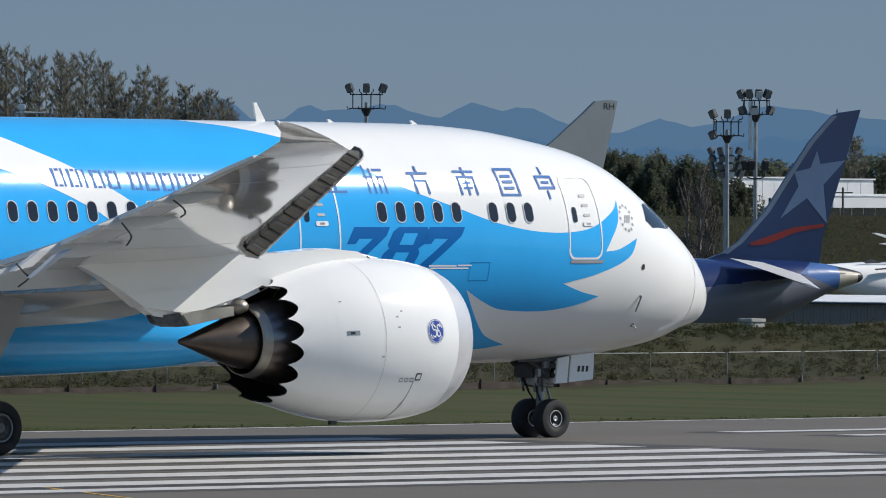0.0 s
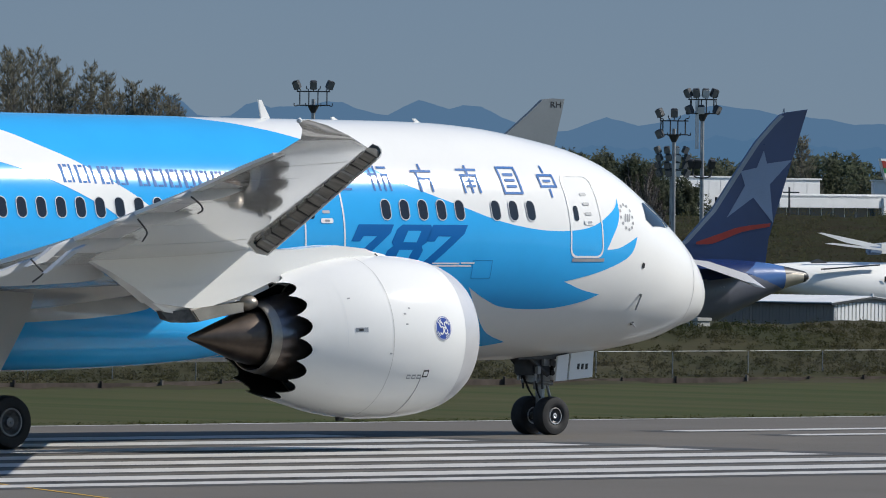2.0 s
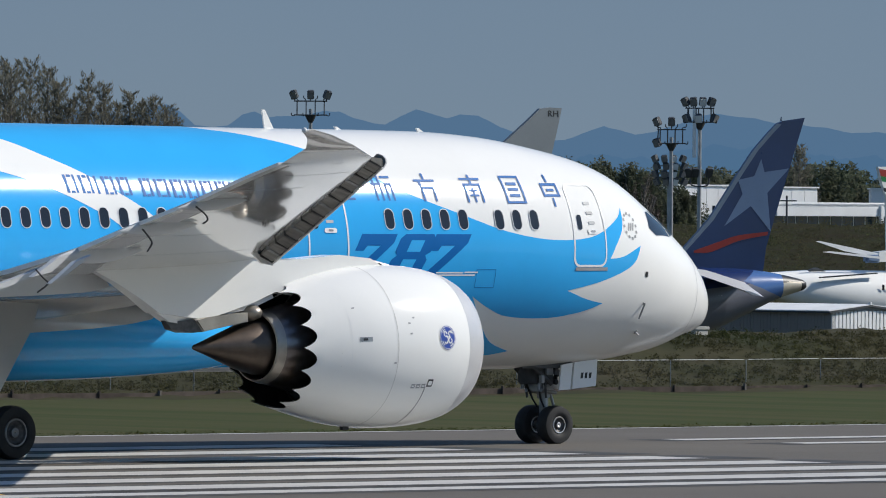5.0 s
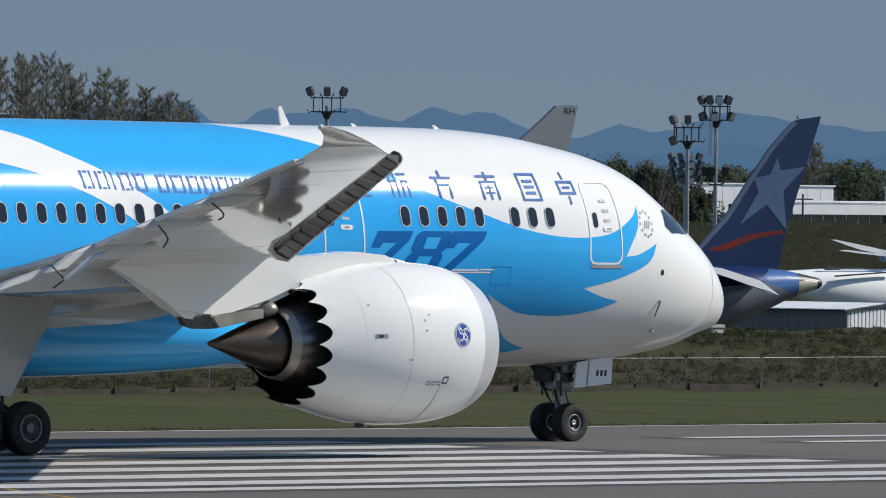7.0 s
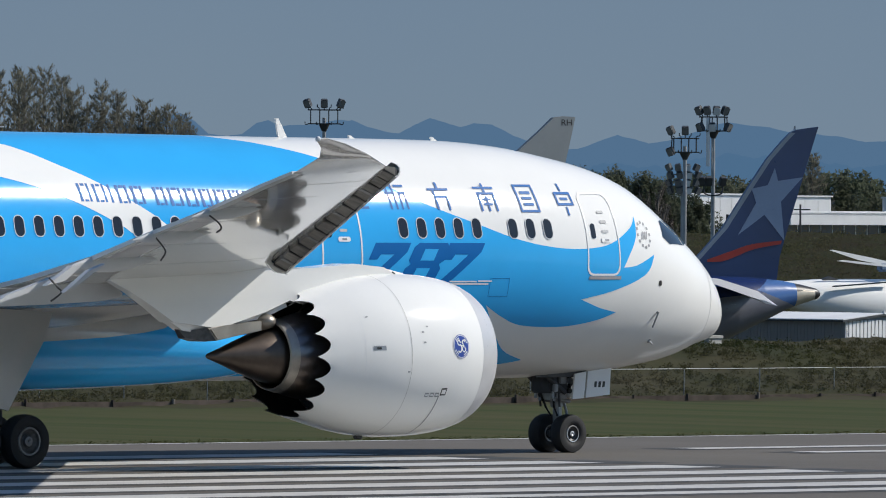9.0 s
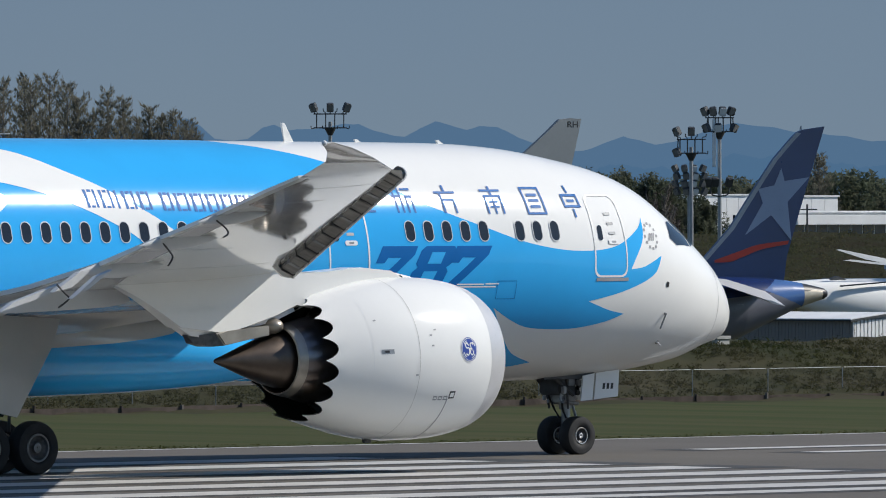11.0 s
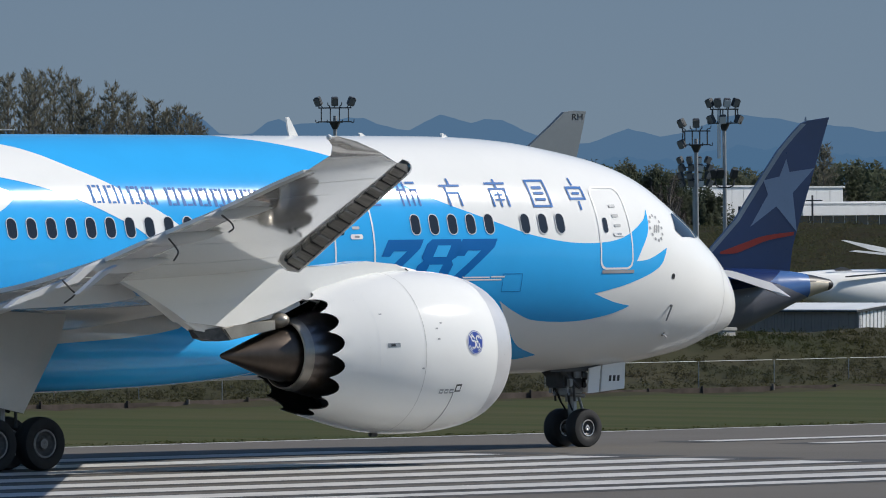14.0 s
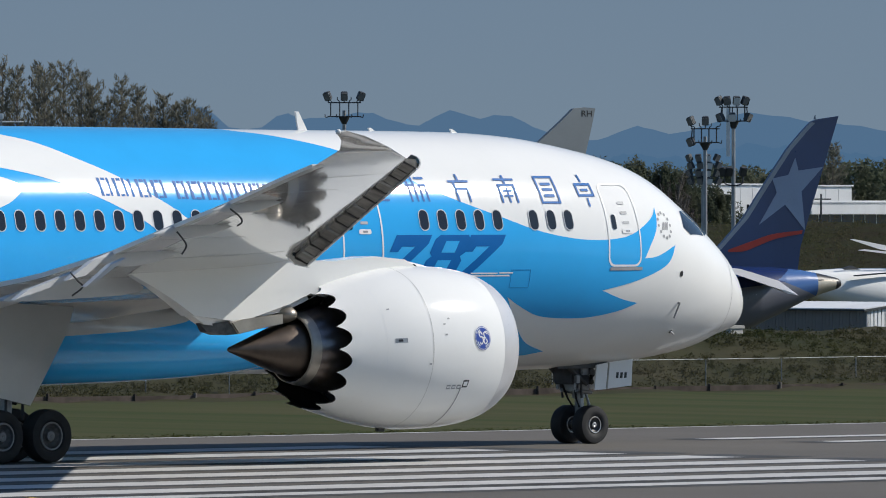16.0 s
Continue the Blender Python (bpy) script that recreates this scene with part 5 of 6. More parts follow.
def build_mountains():
    peaks = [(-260, 38), (-210, 46), (-175, 40), (-150, 47), (-130, 44), (-110, 49.7), (-103, 45.9), (-97, 40.2), (-88, 39.7), (-82, 40.2), (-75, 45.3), (-70, 46.8), (-64, 43.9), (-56, 44.7), (-48, 45.2), (-39, 46.9), (-32, 47.1), (-25, 43.8), (-16, 41.5), (-11, 41.2), (-4, 45.0), (3, 48.0), (9, 46.2), (17, 44.2), (23, 45.9), (31, 45.4), (36, 43.3), (41, 40.5), (50, 36.9), (60, 33.5), (70, 34.5), (79, 38.0), (88, 41.1), (95, 39.3), (102, 37.4), (111, 38.7), (122, 42.2), (132, 45.5), (139, 47.0), (147, 45.7), (157, 44.9), (166, 42.8), (178, 42.3), (189, 40.7), (200, 38.6), (211, 39.3), (222, 37.8), (240, 45), (300, 38)]
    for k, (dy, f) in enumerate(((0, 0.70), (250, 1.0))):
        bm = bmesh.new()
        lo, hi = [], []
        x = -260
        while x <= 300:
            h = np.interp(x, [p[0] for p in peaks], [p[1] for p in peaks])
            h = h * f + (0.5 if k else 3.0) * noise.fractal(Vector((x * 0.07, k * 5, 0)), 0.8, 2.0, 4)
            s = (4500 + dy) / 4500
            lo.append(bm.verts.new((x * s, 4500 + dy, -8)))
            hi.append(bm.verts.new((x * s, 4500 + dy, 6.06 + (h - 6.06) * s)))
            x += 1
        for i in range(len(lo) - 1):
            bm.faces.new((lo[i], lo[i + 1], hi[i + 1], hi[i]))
        tagged(part("mountain_range", bm, M_MOUNT_FAR if k else M_MOUNT, smooth=False), "distant mountain range glowing with painted blue haze", "mountains", kind="structure")


def build_low_sky():
    bm = bmesh.new()
    rows = [[bm.verts.new((4860 * math.sin(a), 4860 * math.cos(a), z)) for a in [radians(-70 + 5 * i) for i in range(29)]] for z in (-30, 200, 700)]
    for r, s in zip(rows, rows[1:]):
        for i in range(len(r) - 1):
            bm.faces.new((r[i], r[i + 1], s[i + 1], s[i]))
    tagged(part("sky_backdrop", bm, M_SKY), "hazy grey-blue sky low over the horizon", "sky", kind="structure")


def build_mast(place, height, rows, label, wide=2.2):
    t = empty("floodlight_mast", pose(*place))
    tagged(t, label, "floodlight mast", "floodlight masts")
    bm = bmesh.new()
    tube(bm, (0, 0, 0), (0, 0, height - 1.2), 0.17, 0.12, 12)
    part("pole", bm, M_STEEL, t, "grey steel pole")
    bm = bmesh.new()
    top = height - 1.1
    for z in (top - 0.5, top + 0.42):
        for s in (-0.35, 0.35):
            tube(bm, (-wide / 2, s, z), (wide / 2, s, z), 0.038, seg=6)
    for k in range(4):
        x = -wide / 2 + 0.2 + (wide - 0.4) * k / 3
        tube(bm, (x, -0.35, top - 0.5), (x, -0.35, top + 0.42), 0.04, seg=6)
        tube(bm, (x, 0.35, top - 0.5), (x, 0.35, top + 0.42), 0.04, seg=6)
    for k in (-1, -0.4, 0.4, 1):
        hook = smooth_curve([(k * wide / 2 * 0.75, top + 0.40), (k * wide / 2 * 0.80, top + 0.55), (k * wide / 2 * 1.02, top + 0.60), (k * wide / 2 * 1.05, top + 0.78)], steps=3)
        low = smooth_curve([(k * wide / 2 * 0.9, top - 0.5), (k * wide / 2 * 1.12, top - 0.56), (k * wide / 2 * 1.16, top - 0.36)], steps=3)
        for line in (hook, low):
            for p, q in zip(line, line[1:]):
                tube(bm, (p[0], -0.35, p[1]), (q[0], -0.35, q[1]), 0.035, seg=5)
    bmesh.ops.create_cone(bm, cap_ends=True, segments=12, radius1=0.15, radius2=0.4, depth=0.5, matrix=Matrix.Translation((0, 0, top - 0.75)))
    part("frame", bm, M_MASTDARK, t, "dark steel lamp frame")
    for k, (x, z, turn) in enumerate(rows):
        lamp_m = pose(x * wide / 2, -0.3, height - 0.25 + z, 20, 14 * x, turn)
        bm = bmesh.new()
        box(bm, (0.46, 0.36, 0.58), (0, 0, 0), bevel=0.05)
        lamp = part("lamp", bm, M_MASTDARK, t, "dark floodlight housing", m=lamp_m)
        bm = bmesh.new()
        box(bm, (0.44, 0.03, 0.50), (0, -0.185, 0))
        part("lens", bm, M_LENS if k % 4 == 2 and len(rows) > 3 else M_HOUSING, lamp)
        bm = bmesh.new()
        tube(bm, (x * wide / 2 * 0.92, -0.3, top + 0.40), (x * wide / 2, -0.3, height - 0.45 + z), 0.04, seg=6)
        part("bracket", bm, M_MASTDARK, t)


def build_masts():
    build_mast((-6.55, 660, -5.5), 18.9, ((-1, 0, -25), (0, 0, 0), (1, 0, 25)), "steel mast with three floodlights on a frame")
    build_mast((19.27, 660, -5.5), 18.6, ((-1.0, 0, -40), (-0.45, 0, -10), (0.2, 0, 10), (0.8, 0, 35), (-0.9, -1.1, -50), (1.0, -1.1, 55), (-0.1, -1.1, 0)), "tall steel mast with a cluster of floodlights", 1.9)
    build_mast((17.50, 664, -5.5), 17.2, ((-1.0, 0.1, -40), (0.0, 0.1, 0), (-1.0, -1.3, -40)), "steel mast with a few floodlights", 1.9)
    rows = [(-1 + 2 * i / 3 + 0.12 * (j % 2), 0.15 - 0.62 * j, -40 + 27 * i) for j in range(4) for i in range(4)]
    build_mast((20.9, 800, -5.5), 15.3, rows, "lower steel mast crowded with floodlights", 2.2)
    # lower lamps and panel on the tall mast
    t = empty("lamp_bracket", pose(19.27, 659.7, 0))
    tagged(t, "curved steel bracket with three floodlights", "floodlight")
    bm = bmesh.new()
    pts = smooth_curve([(-0.62, 7.85), (-0.55, 7.35), (0, 7.22), (0.55, 7.35), (0.62, 7.85)])
    for p, q in zip(pts, pts[1:]):
        tube(bm, (p[0], 0, p[1]), (q[0], 0, q[1]), 0.05, seg=6)
    part("bracket", bm, M_MASTDARK, t)
    for x, turn in ((-0.68, -30), (-0.30, 10), (0.62, 30)):
        bm = bmesh.new()
        box(bm, (0.46, 0.34, 0.62), (0, 0, 0), bevel=0.05)
        lamp = part("lamp", bm, M_MASTDARK, t, "dark floodlight housing", m=pose(x, -0.1, 8.15, 25, 0, turn))
    bm = bmesh.new()
    box(bm, (0.24, 0.14, 3.2), (-0.36, 0, 10.75), bevel=0.02)
    part("panel", bm, M_LENS, t, "white panel strip")


def build_small_lamp():
    t = empty("lamp_post", pose(-29.3, 660, -5.5))
    tagged(t, "slim lamp post with a white lamp and crossbar", "lamp post")
    bm = bmesh.new()
    tube(bm, (0, 0, 0), (0, 0, 17.3), 0.10, 0.06, 8)
    part("pole", bm, M_STEEL, t)
    bm = bmesh.new()
    tube(bm, (-0.5, 0, 16.95), (1.5, 0, 16.95), 0.05, seg=6)
    part("crossbar", bm, M_CLAD, t)
    bm = bmesh.new()
    box(bm, (0.5, 0.4, 0.4), (-0.1, 0, 17.3), bevel=0.05)
    part("lamp", bm, M_LENS, t, "white lamp head")


def turned(x, y, z, angle=36.0):
    """A stand turned like the runway's grid about the upright through x, lengthened as much as it is foreshortened."""
    return pose(x, y, z, 0, 0, angle) @ Matrix.Diagonal((1 / math.cos(radians(angle)), 1, 1, 1)) @ Matrix.Translation((-x, 0, 0))


def build_parked():
    # navy airliner seen at its tail; x aft, y towards the runway, z up
    p = empty("parked_airliner", turned(20, 615, -5.5, 20.0))
    tagged(p, "navy parked airliner with a star on its tail", "aircraft")
    bm = bmesh.new()
    rings = []
    spine = ((24.62, 6.58, 0.18), (24.45, 6.58, 0.32), (24.25, 6.58, 0.38), (23.4, 6.55, 0.62), (22.9, 6.50, 0.77), (22.2, 6.42, 0.98), (21.5, 6.29, 1.2), (20.8, 6.15, 1.42), (20.1, 6.0, 1.61), (19.0, 5.75, 1.9), (16.5, 5.3, 2.35), (13.5, 5.0, 2.75), (9, 4.9, 2.9), (-4, 4.9, 2.9), (-14, 4.9, 2.9), (-17, 4.6, 2.2), (-19.4, 4.1, 0.9), (-19.9, 4.0, 0.1))
    xs = sorted([s[0] for s in spine] + [14 + 0.065 * k for k in range(144)], reverse=True)
    for x in xs:
        zc, r = (float(np.interp(-x, [-s[0] for s in spine], [s[k] for s in spine])) for k in (1, 2))
        rings.append([(x, r * math.cos(a), zc + r * math.sin(a)) for a in [2 * math.pi * i / 160 for i in range(160)]])
    rows = loft(bm, rings)
    for f in bm.faces:
        c = f.calc_center_median()
        mid = np.interp(c.x, (19.0, 20.8, 22.2, 23.4, 24.45), (5.75, 6.15, 6.42, 6.55, 6.58))
        if c.x > 24.3:
            f.material_index = 5
        elif c.x > 22.95:
            f.material_index = 5 if c.z > mid + 0.22 else 2
        elif c.x > 20.2 + 1.5 * (c.z - 6.8) and c.z > 6.85 - 0.38 * (c.x - 20.2):
            f.material_index = 3
        # lower faces in grey: the sheen on the navy is painted
        elif c.z < 6.4 + 0.1 * (c.x - 18):
            f.material_index = 4
    part("fuselage", bm, [M_NAVY, M_FIN, M_BROWNDIRT, M_MIDBLUE, M_BELLY, M_BLACK], p, "navy fuselage with painted grey belly sheen and gold tail cone")
    fin_o = [(14.6, 7.6), (15.9, 8.05), (16.85, 8.76), (18.51, 10.64), (20.39, 13.62), (21.23, 14.9), (22.17, 16.0), (22.72, 16.58), (23.07, 16.74), (24.46, 16.95), (23.62, 14.16), (22.57, 10.62), (22.08, 8.89), (21.87, 7.2)]
    bm = bmesh.new()
    prism(bm, fin_o, 0.3)
    fin = part("fin", bm, M_FINBLUE, p, "slate blue tail fin")
    bm = bmesh.new()
    edge = [(15.9, 8.05), (16.85, 8.76), (18.51, 10.64), (20.39, 13.62), (21.23, 14.9), (22.17, 16.0), (22.72, 16.58)]
    prism(bm, edge + [(x + 0.26, z - 0.06) for x, z in edge[::-1]], 0.05, "y", -0.15)
    part("fin_edge", bm, M_FINEDGE, fin, "pale grey leading edge")
    bm = bmesh.new()
    prism(bm, [(22.95, 16.75), (23.0, 16.95), (23.06, 17.0), (23.08, 16.74)], 0.05)
    part("tip_aerial", bm, M_FINEDGE, fin)
    bm = bmesh.new()
    pts = [(21.74, 14.37), (21.94, 13.57), (23.49, 13.8), (22.13, 12.28), (22.36, 9.88), (21.1, 11.46), (19.46, 10.21), (20.58, 12.2), (20.3, 13.07), (21.3, 13.3)]
    prism(bm, pts, 0.01, "y", -0.157)
    part("star", bm, M_STAR, fin, "pale blue star")
    bm = bmesh.new()
    up = smooth_curve([(17.55, 8.68), (19.06, 9.22), (20.33, 9.64), (22.20, 9.88)])
    lo = smooth_curve([(22.14, 9.66), (20.49, 9.34), (19.37, 8.9), (18.5, 8.58), (17.55, 8.54)])
    prism(bm, up + lo, 0.01, "y", -0.170)
    part("red_swoosh", bm, M_RED, fin, "red painted swoosh")
    bm = bmesh.new()
    for s in (-1,):
        loft(bm, [[(15.8, s * 1.5, 7.75), (17.8, s * 1.6, 7.5), (20.2, s * 1.6, 6.75), (17.8, s * 1.5, 7.1)], [(17.3, s * 9, 6.35), (17.8, s * 9, 6.25), (18.6, s * 9, 5.92), (17.9, s * 9, 6.05)]])
    part("stabilizer", bm, M_WINGTOP, p, "pale grey stabilizer")
    bm = bmesh.new()
    for x in (17.55, 17.75, 17.95, 18.2, 18.4, 18.6):
        box(bm, (0.12, 0.03, 0.22), (x, -2.02 - (18 - x) * 0.14, 5.85))
    part("number_bar", bm, M_CLAD, p)
    for x in (-14, 2):
        bm = bmesh.new()
        for y in (-2.2, 2.2) if x > 0 else (0,):
            tube(bm, (x, y, 0.5), (x, y, 3), 0.2)
            tube(bm, (x, y - 0.5, 0.55), (x, y + 0.5, 0.55), 0.55, seg=20)
        part("gear", bm, M_STRUT, p)
    # white airliner further back
    q = empty("parked_airliner", turned(36, 760, -6.0))
    tagged(q, "white parked airliner with dark windows", "aircraft")
    bm, rings = bmesh.new(), []
    for x, zc, r in ((24.0, 6.2, 0.3), (27.0, 6.0, 0.9), (30.0, 5.6, 1.5), (33.5, 5.1, 2.0), (37, 4.9, 2.15), (62, 4.9, 2.15), (66, 4.6, 1.4), (67, 4.4, 0.2)):
        rings.append([(x, r * math.cos(a), zc + r * math.sin(a)) for a in [2 * math.pi * i / 36 for i in range(36)]])
    loft(bm, rings)
    part("fuselage", bm, M_WHITE, q, "white fuselage")
    for k in range(30):
        bm = bmesh.new()
        box(bm, (0.17, 0.04, 0.40), (34.95 + 0.36 * k, -2.10, 5.82), bevel=0.01)
        part("window", bm, M_GLASS, q)
    for name, pts, y, m in (("crown_line", [(30.2, 6.50), (34.6, 6.84), (34.6, 6.93), (30.2, 6.60)], -1.75, M_BLACK), ("antenna_hump", [(30.0, 6.9), (30.25, 7.15), (30.7, 7.3), (31.2, 7.1), (31.6, 6.9)], -0.4, M_MASTDARK)):
        bm = bmesh.new()
        prism(bm, pts, 0.35, "y", y)
        part(name, bm, m, q)
    for pts, y in (([(30.3, 9.30), (30.6, 9.32), (33.0, 8.85), (35.4, 8.35), (35.4, 8.02), (32.6, 8.55)], -1.0), ([(30.65, 8.48), (31.2, 8.55), (35.4, 8.12), (35.4, 7.95), (32.5, 8.25)], -1.4)):
        bm = bmesh.new()
        prism(bm, pts, 0.12, "y", y)
        part("stabilizer", bm, M_CLAD, q, "thin pale stabilizer")
    bm = bmesh.new()
    box(bm, (1.1, 0.6, 0.62), (34.8, -0.9, 7.98), bevel=0.12)
    part("tail_joint", bm, M_STAR, q, "blue-grey tail joint")
    bm = bmesh.new()
    prism(bm, [(35.25, 7.75), (35.25, 8.5), (37.5, 8.75), (42.0, 9.0), (42.0, 7.6)], 1.0, "y", -0.6)
    part("tail_end", bm, M_WHITE, q, "white tail end")
    bm = bmesh.new()
    prism(bm, [(36.6, 6.9), (36.45, 12.6), (36.0, 13.9), (35.75, 15.0), (39.5, 15.0), (40.5, 11), (41, 6.9)], 0.3)
    fin = part("fin", bm, M_WHITE, q, "white tail fin with colour bands")
    for z0, z1, m in ((14.3, 14.85, M_RED), (13.9, 14.3, M_GREEN), (13.1, 13.4, M_BLACK)):
        bm = bmesh.new()
        prism(bm, [(35.8 + (14.85 - z0) * 0.25, z0), (39.8, z0 - 0.6), (39.6, z1 - 0.6), (35.8 + (14.85 - z1) * 0.25, z1)], 0.01, "y", -0.157)
        part("colour_band", bm, m, fin)
    # bare grey fin behind the nose
    g = empty("parked_airliner", turned(9, 700, -5.8))
    tagged(g, "parked airliner with a grey primer tail fin", "aircraft")
    bm = bmesh.new()
    prism(bm, [(3.2, 13.2), (6.2, 15.74), (8.2, 17.6), (9.1, 18.5), (9.78, 18.6), (10.65, 18.55), (10.4, 17.3), (9.98, 15.4), (9.4, 12.6), (8.8, 9.0), (1.0, 9.0)], 0.3)
    fin = part("fin", bm, M_FIN, g, "grey primer fin")
    bm, rings = bmesh.new(), []
    for x, zc, r in ((11.6, 7.9, 0.3), (8, 7.4, 1.4), (3, 6.6, 2.4), (-4, 6.1, 2.9), (-36, 6.1, 2.9), (-40, 5.8, 1.6), (-41, 5.5, 0.2)):
        rings.append([(x, r * math.cos(a), zc + r * math.sin(a)) for a in [2 * math.pi * i / 32 for i in range(32)]])
    loft(bm, rings)
    part("fuselage", bm, M_FIN, g, "grey primer fuselage")
    curve = bpy.data.curves.new("letters", "FONT")
    curve.body, curve.size, curve.extrude = "RH", 0.62, 0.004
    ob = new("letters", curve)
    ob.data.materials.append(M_BLACK)
    ob.parent = fin
    ob.matrix_basis = pose(9.62, -0.16, 17.95, 90, 0, 0)
    ob["label"] = "black painted letters"


def build_shed():
    """A low metal shed with its corner to the runway: a grey ribbed side, a white ribbed gable."""
    s = empty("shed", pose(29.35, 690, -5.5, 0, 0, 45))
    tagged(s, "low grey metal shed with a white ribbed gable", "building")
    length, width, eave, ridge = 16.0, 7.8, 4.20, 4.58
    bm = bmesh.new()
    box(bm, (0.2, length, eave), (0.20, length / 2, eave / 2))
    part("side_wall", bm, M_CLADGREY, s, "grey ribbed side wall")
    bm = bmesh.new()
    prism(bm, [(0.1, 0), (0.1, eave), (width / 2, ridge), (width, eave), (width, 0)], 0.2, "y", 0.2)
    part("gable_wall", bm, M_SEAM, s, "grey gable wall")
    bm = bmesh.new()
    box(bm, (0.03, 0.29, eave - 0.1), (0.085, 0, eave / 2 - 0.05))
    rib = mesh_of(bm, "side_panel", M_CLADGREY, False)
    for k in range(50):
        o = new("side_panel", rib)
        o.parent = s
        o.location = (0, 0.2 + 0.32 * k, 0)
    bm = bmesh.new()
    box(bm, (0.27, 0.08, eave - 0.02), (0, 0.04, eave / 2 - 0.01))
    rib = mesh_of(bm, "gable_panel", M_CLAD, False)
    for k in range(20):
        o = new("gable_panel", rib)
        o.parent = s
        o.location = (0.22 + 0.385 * k, 0, 0)
    for a, za, b, zb, name in ((-0.35, eave - 0.02, width / 2, ridge + 0.03, "roof_slope"), (width / 2, ridge + 0.03, width + 0.35, eave - 0.02, "roof_slope")):
        bm = bmesh.new()
        loft(bm, [[(a, y, za), (b, y, zb), (b, y, zb + 0.06), (a, y, za + 0.06)] for y in (-0.15, length)])
        part(name, bm, M_CLAD, s, "white sheet roof")
        bm = bmesh.new()
        loft(bm, [[(a, y, za - 0.14), (b, y, zb - 0.14), (b, y, zb - 0.01), (a, y, za - 0.01)] for y in (-0.18, -0.05)])
        part("barge_board", bm, M_MASTDARK, s, "dark edge board")
    bm = bmesh.new()
    box(bm, (0.12, length, 0.10), (-0.30, length / 2, eave - 0.08))
    part("gutter", bm, M_MASTDARK, s, "dark gutter")
    bm = bmesh.new()
    box(bm, (0.2, 0.2, 0.26), (width / 2, -0.1, ridge + 0.12), bevel=0.03)
    part("ridge_lamp", bm, M_LENS, s)


def build_hall(x0, x1, y, ztop, glass, label, material, angle=42.2):
    b = empty("hall", pose(x0, y, -5.5, 0, 0, angle))
    tagged(b, label, "building", "white halls")
    w, h, deep = (x1 - x0) / math.cos(radians(angle)), ztop + 5.5, 8.0
    bm = bmesh.new()
    box(bm, (w, deep, h), (w / 2, deep / 2, h / 2))
    part("wall", bm, material, b, "metal cladding")
    n = max(2, int(w / 2.4))
    bm = bmesh.new()
    box(bm, (w / n - 0.06, 0.10, h - 0.5), (0, -0.06, h / 2 - 0.2), bevel=0.02)
    if not glass:
        me = mesh_of(bm, "wall_panel", material, False)
        for k in range(n):
            o = new("wall_panel", me)
            o.parent = b
            o.location = ((k + 0.5) * w / n, 0, 0)
    bm = bmesh.new()
    box(bm, (w + 0.5, deep + 0.5, 0.22), (w / 2, deep / 2, h + 0.06))
    part("roof", bm, material, b)
    if glass:
        # overhanging fascia over a band of blue glass and white posts
        bm = bmesh.new()
        box(bm, (w, 1.2, 1.35), (w / 2, -0.6, h - 1.12), bevel=0.04)
        part("fascia", bm, material, b, "white roof fascia")
        # solid grey strip: the shade under the roof edge painted on
        bm = bmesh.new()
        box(bm, (w, 0.10, 0.12), (w / 2, -0.08, h - 0.30))
        part("fascia_shadow_gap", bm, M_SEAM, b)
        k, x = 0, 0.2
        while x < w - 2:
            bm = bmesh.new()
            box(bm, (2.05, 0.12, 2.6), (x + 1.1, -0.08, h - 3.1))
            part("window", bm, M_BLUEGLASS, b, "blue tinted glass")
            bm = bmesh.new()
            box(bm, (0.12, 0.14, 2.6), (x + 2.2, -0.1, h - 3.1))
            part("mullion", bm, M_CLAD, b)
            x += 2.3
        bm = bmesh.new()
        box(bm, (0.55, 0.5, 4.2), (20.6, -1.3, h - 2.4), bevel=0.04)
        part("post", bm, M_CLAD, b, "white post")
    return b


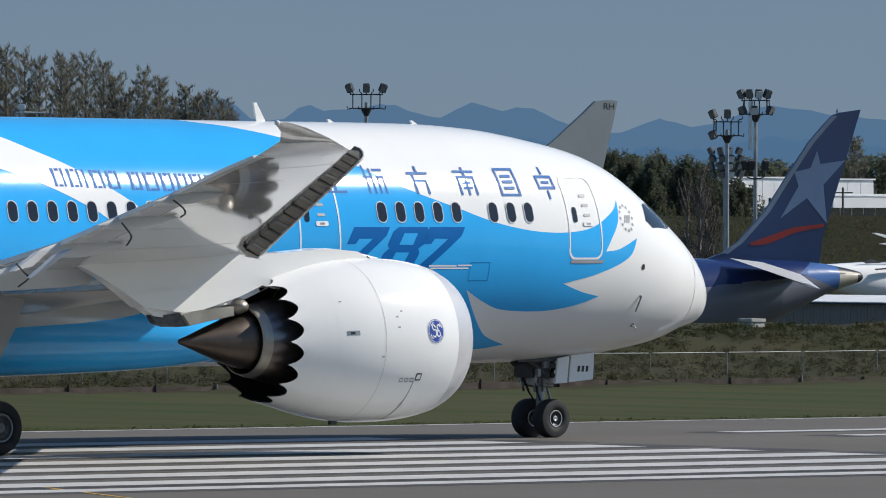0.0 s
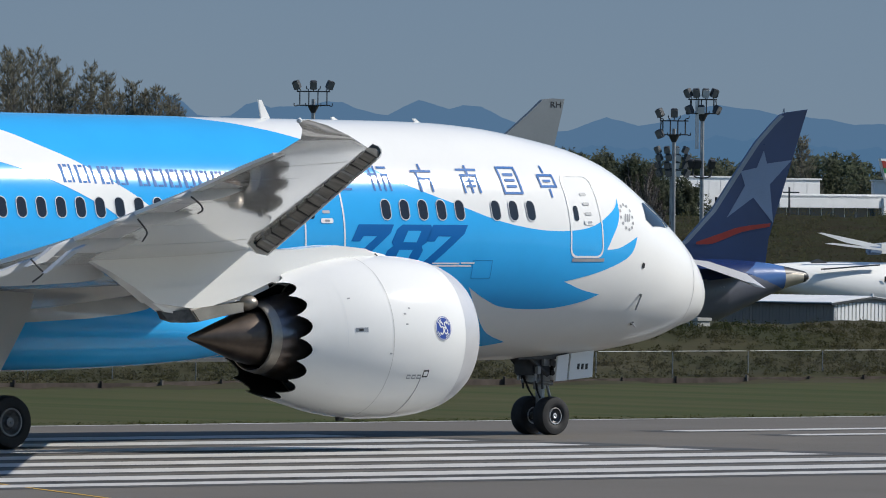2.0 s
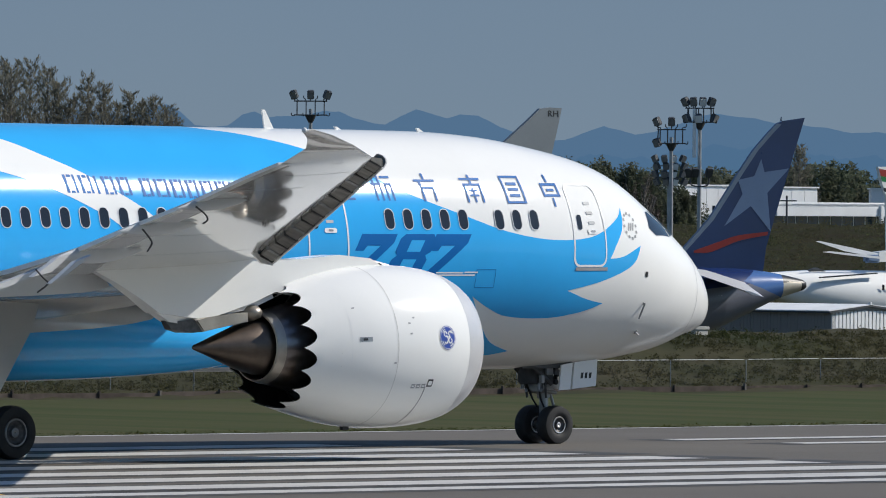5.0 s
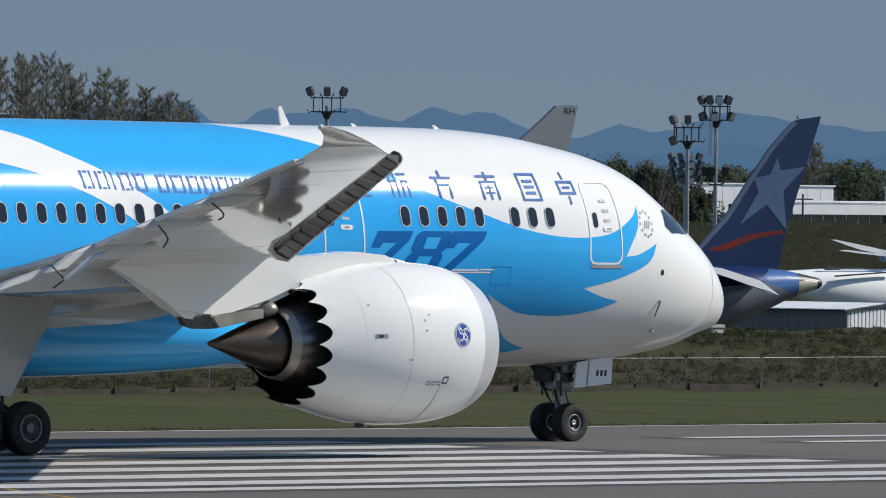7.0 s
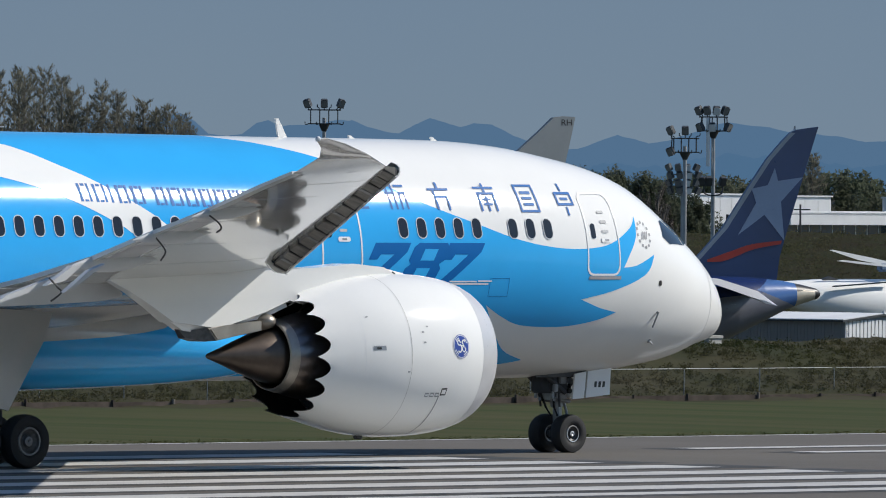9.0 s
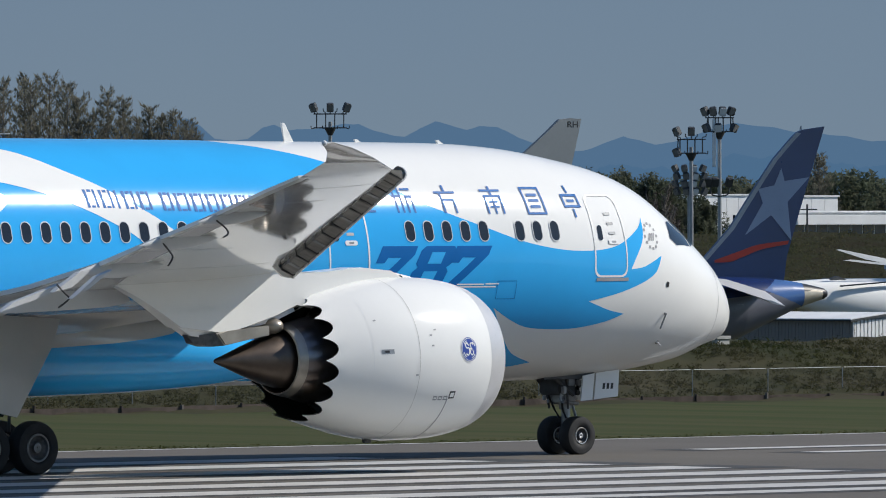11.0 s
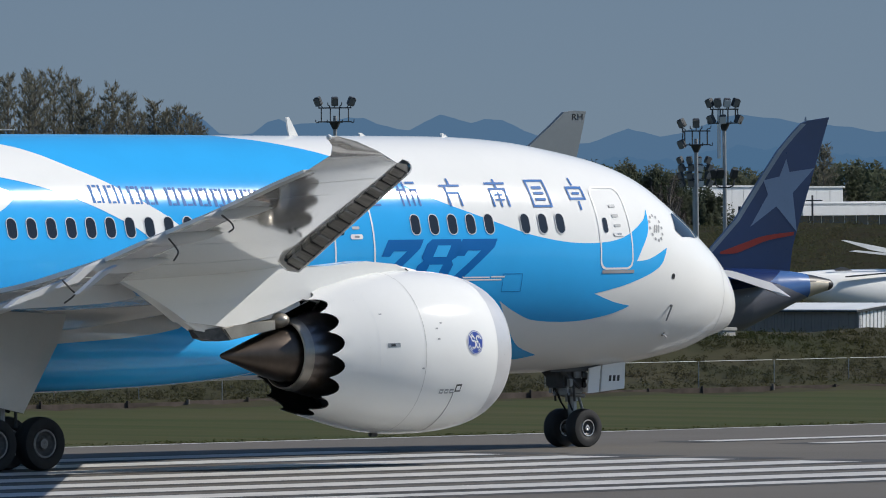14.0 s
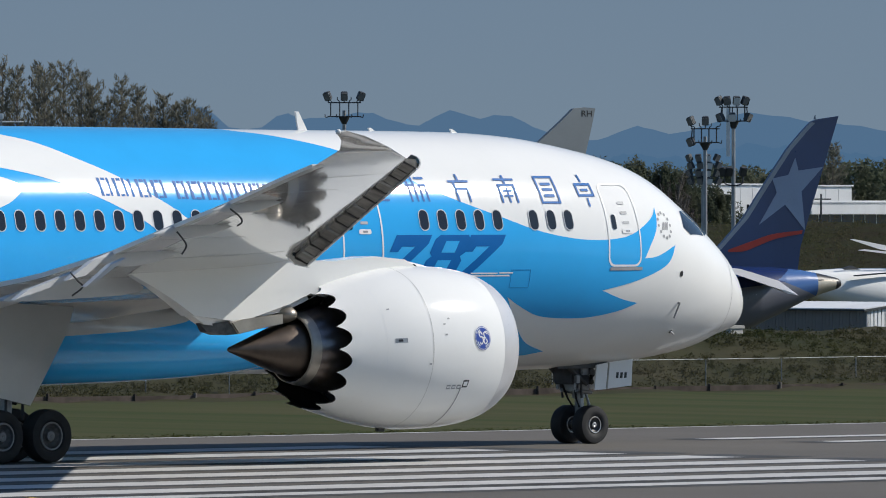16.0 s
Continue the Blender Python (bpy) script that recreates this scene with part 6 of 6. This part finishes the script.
def build_buildings():
    build_shed()
    hall = build_hall(39.5, 50.4, 1500, 8.85, False, "white metal hall with a flat roof", M_CLAD)
    for x, z, w, h in ((4.6, 10.4, 1.5, 1.3), (8.9, 10.9, 0.5, 0.9), (2.2, 12.0, 0.9, 0.3)):
        bm = bmesh.new()
        box(bm, (w, 0.12, h), (x, -0.10, z), bevel=0.02)
        part("opening", bm, M_GLASS, hall, "small dark wall opening")
    build_hall(55.6, 61.8, 1500, 8.62, False, "white metal roof block", M_CLAD)
    build_hall(68.8, 75.0, 1480, 8.45, False, "blue-grey metal roof block", M_CLAD, 0.0)
    build_hall(51.0, 118.0, 1400, 6.25, True, "long low white hall with blue glass under its fascia", M_CLAD)
    # small concrete block on the bank
    k = empty("concrete_block", pose(9.83, 340, 1.42, 0, 0, 42))
    tagged(k, "pale weathered concrete block in the grass", "concrete block")
    for z, w, name in ((0.16, 0.62, "base"), (0.40, 0.70, "cap")):
        bm = bmesh.new()
        box(bm, (w, w, 0.34 if z < 0.3 else 0.12), (0, 0, z), bevel=0.02)
        part(name, bm, M_CONCRETE, k)
    # utility pole with a crossbar before the halls
    t = empty("utility_pole", pose(47.5, 1250, -5.5))
    tagged(t, "dark wooden utility pole with a crossbar", "utility pole")
    bm = bmesh.new()
    tube(bm, (0, 0, 0), (0, 0, 12.7), 0.16, 0.12, 8)
    part("pole", bm, M_MASTDARK, t)
    bm = bmesh.new()
    box(bm, (2.1, 0.14, 0.16), (0.2, -0.15, 12.05))
    part("crossbar", bm, M_MASTDARK, t)


build_ground()
build_runway()
fuselage = build_fuselage()
build_lettering(fuselage)
for hand in (-1, 1):
    build_wing(hand)
    build_engine(hand)
build_gear()
build_tail()
build_parked()
build_buildings()
build_masts()
build_small_lamp()
build_mountains()
build_low_sky()
build_fence()
build_foot_wall()
build_trees()
build_bank_growth()


def motions():
    """The airliner rolls the last two metres to its stop; its wheels turn with it."""
    roll = [(0, -2.05), (0.5, -1.395), (1.0, -0.870), (1.5, -0.470), (2.0, -0.195), (2.5, -0.045), (3.0, 0.0), (3.5, 0.0), (9.0, 0.0), (16.0, 0.0)]
    stop = Vector((3.465, 250.0, 0.02))
    a = radians(HEADING)
    ahead = Vector((math.cos(a), math.sin(a), 0))
    walk(airliner, [(t, pose(*(stop + ahead * s), 0, 0, HEADING + 0.10 * s)) for t, s in roll])
    for w, place, r in WHEELS:
        walk(w, [(t, pose(*place, 0, math.degrees(s / r), 0)) for t, s in roll])


motions()
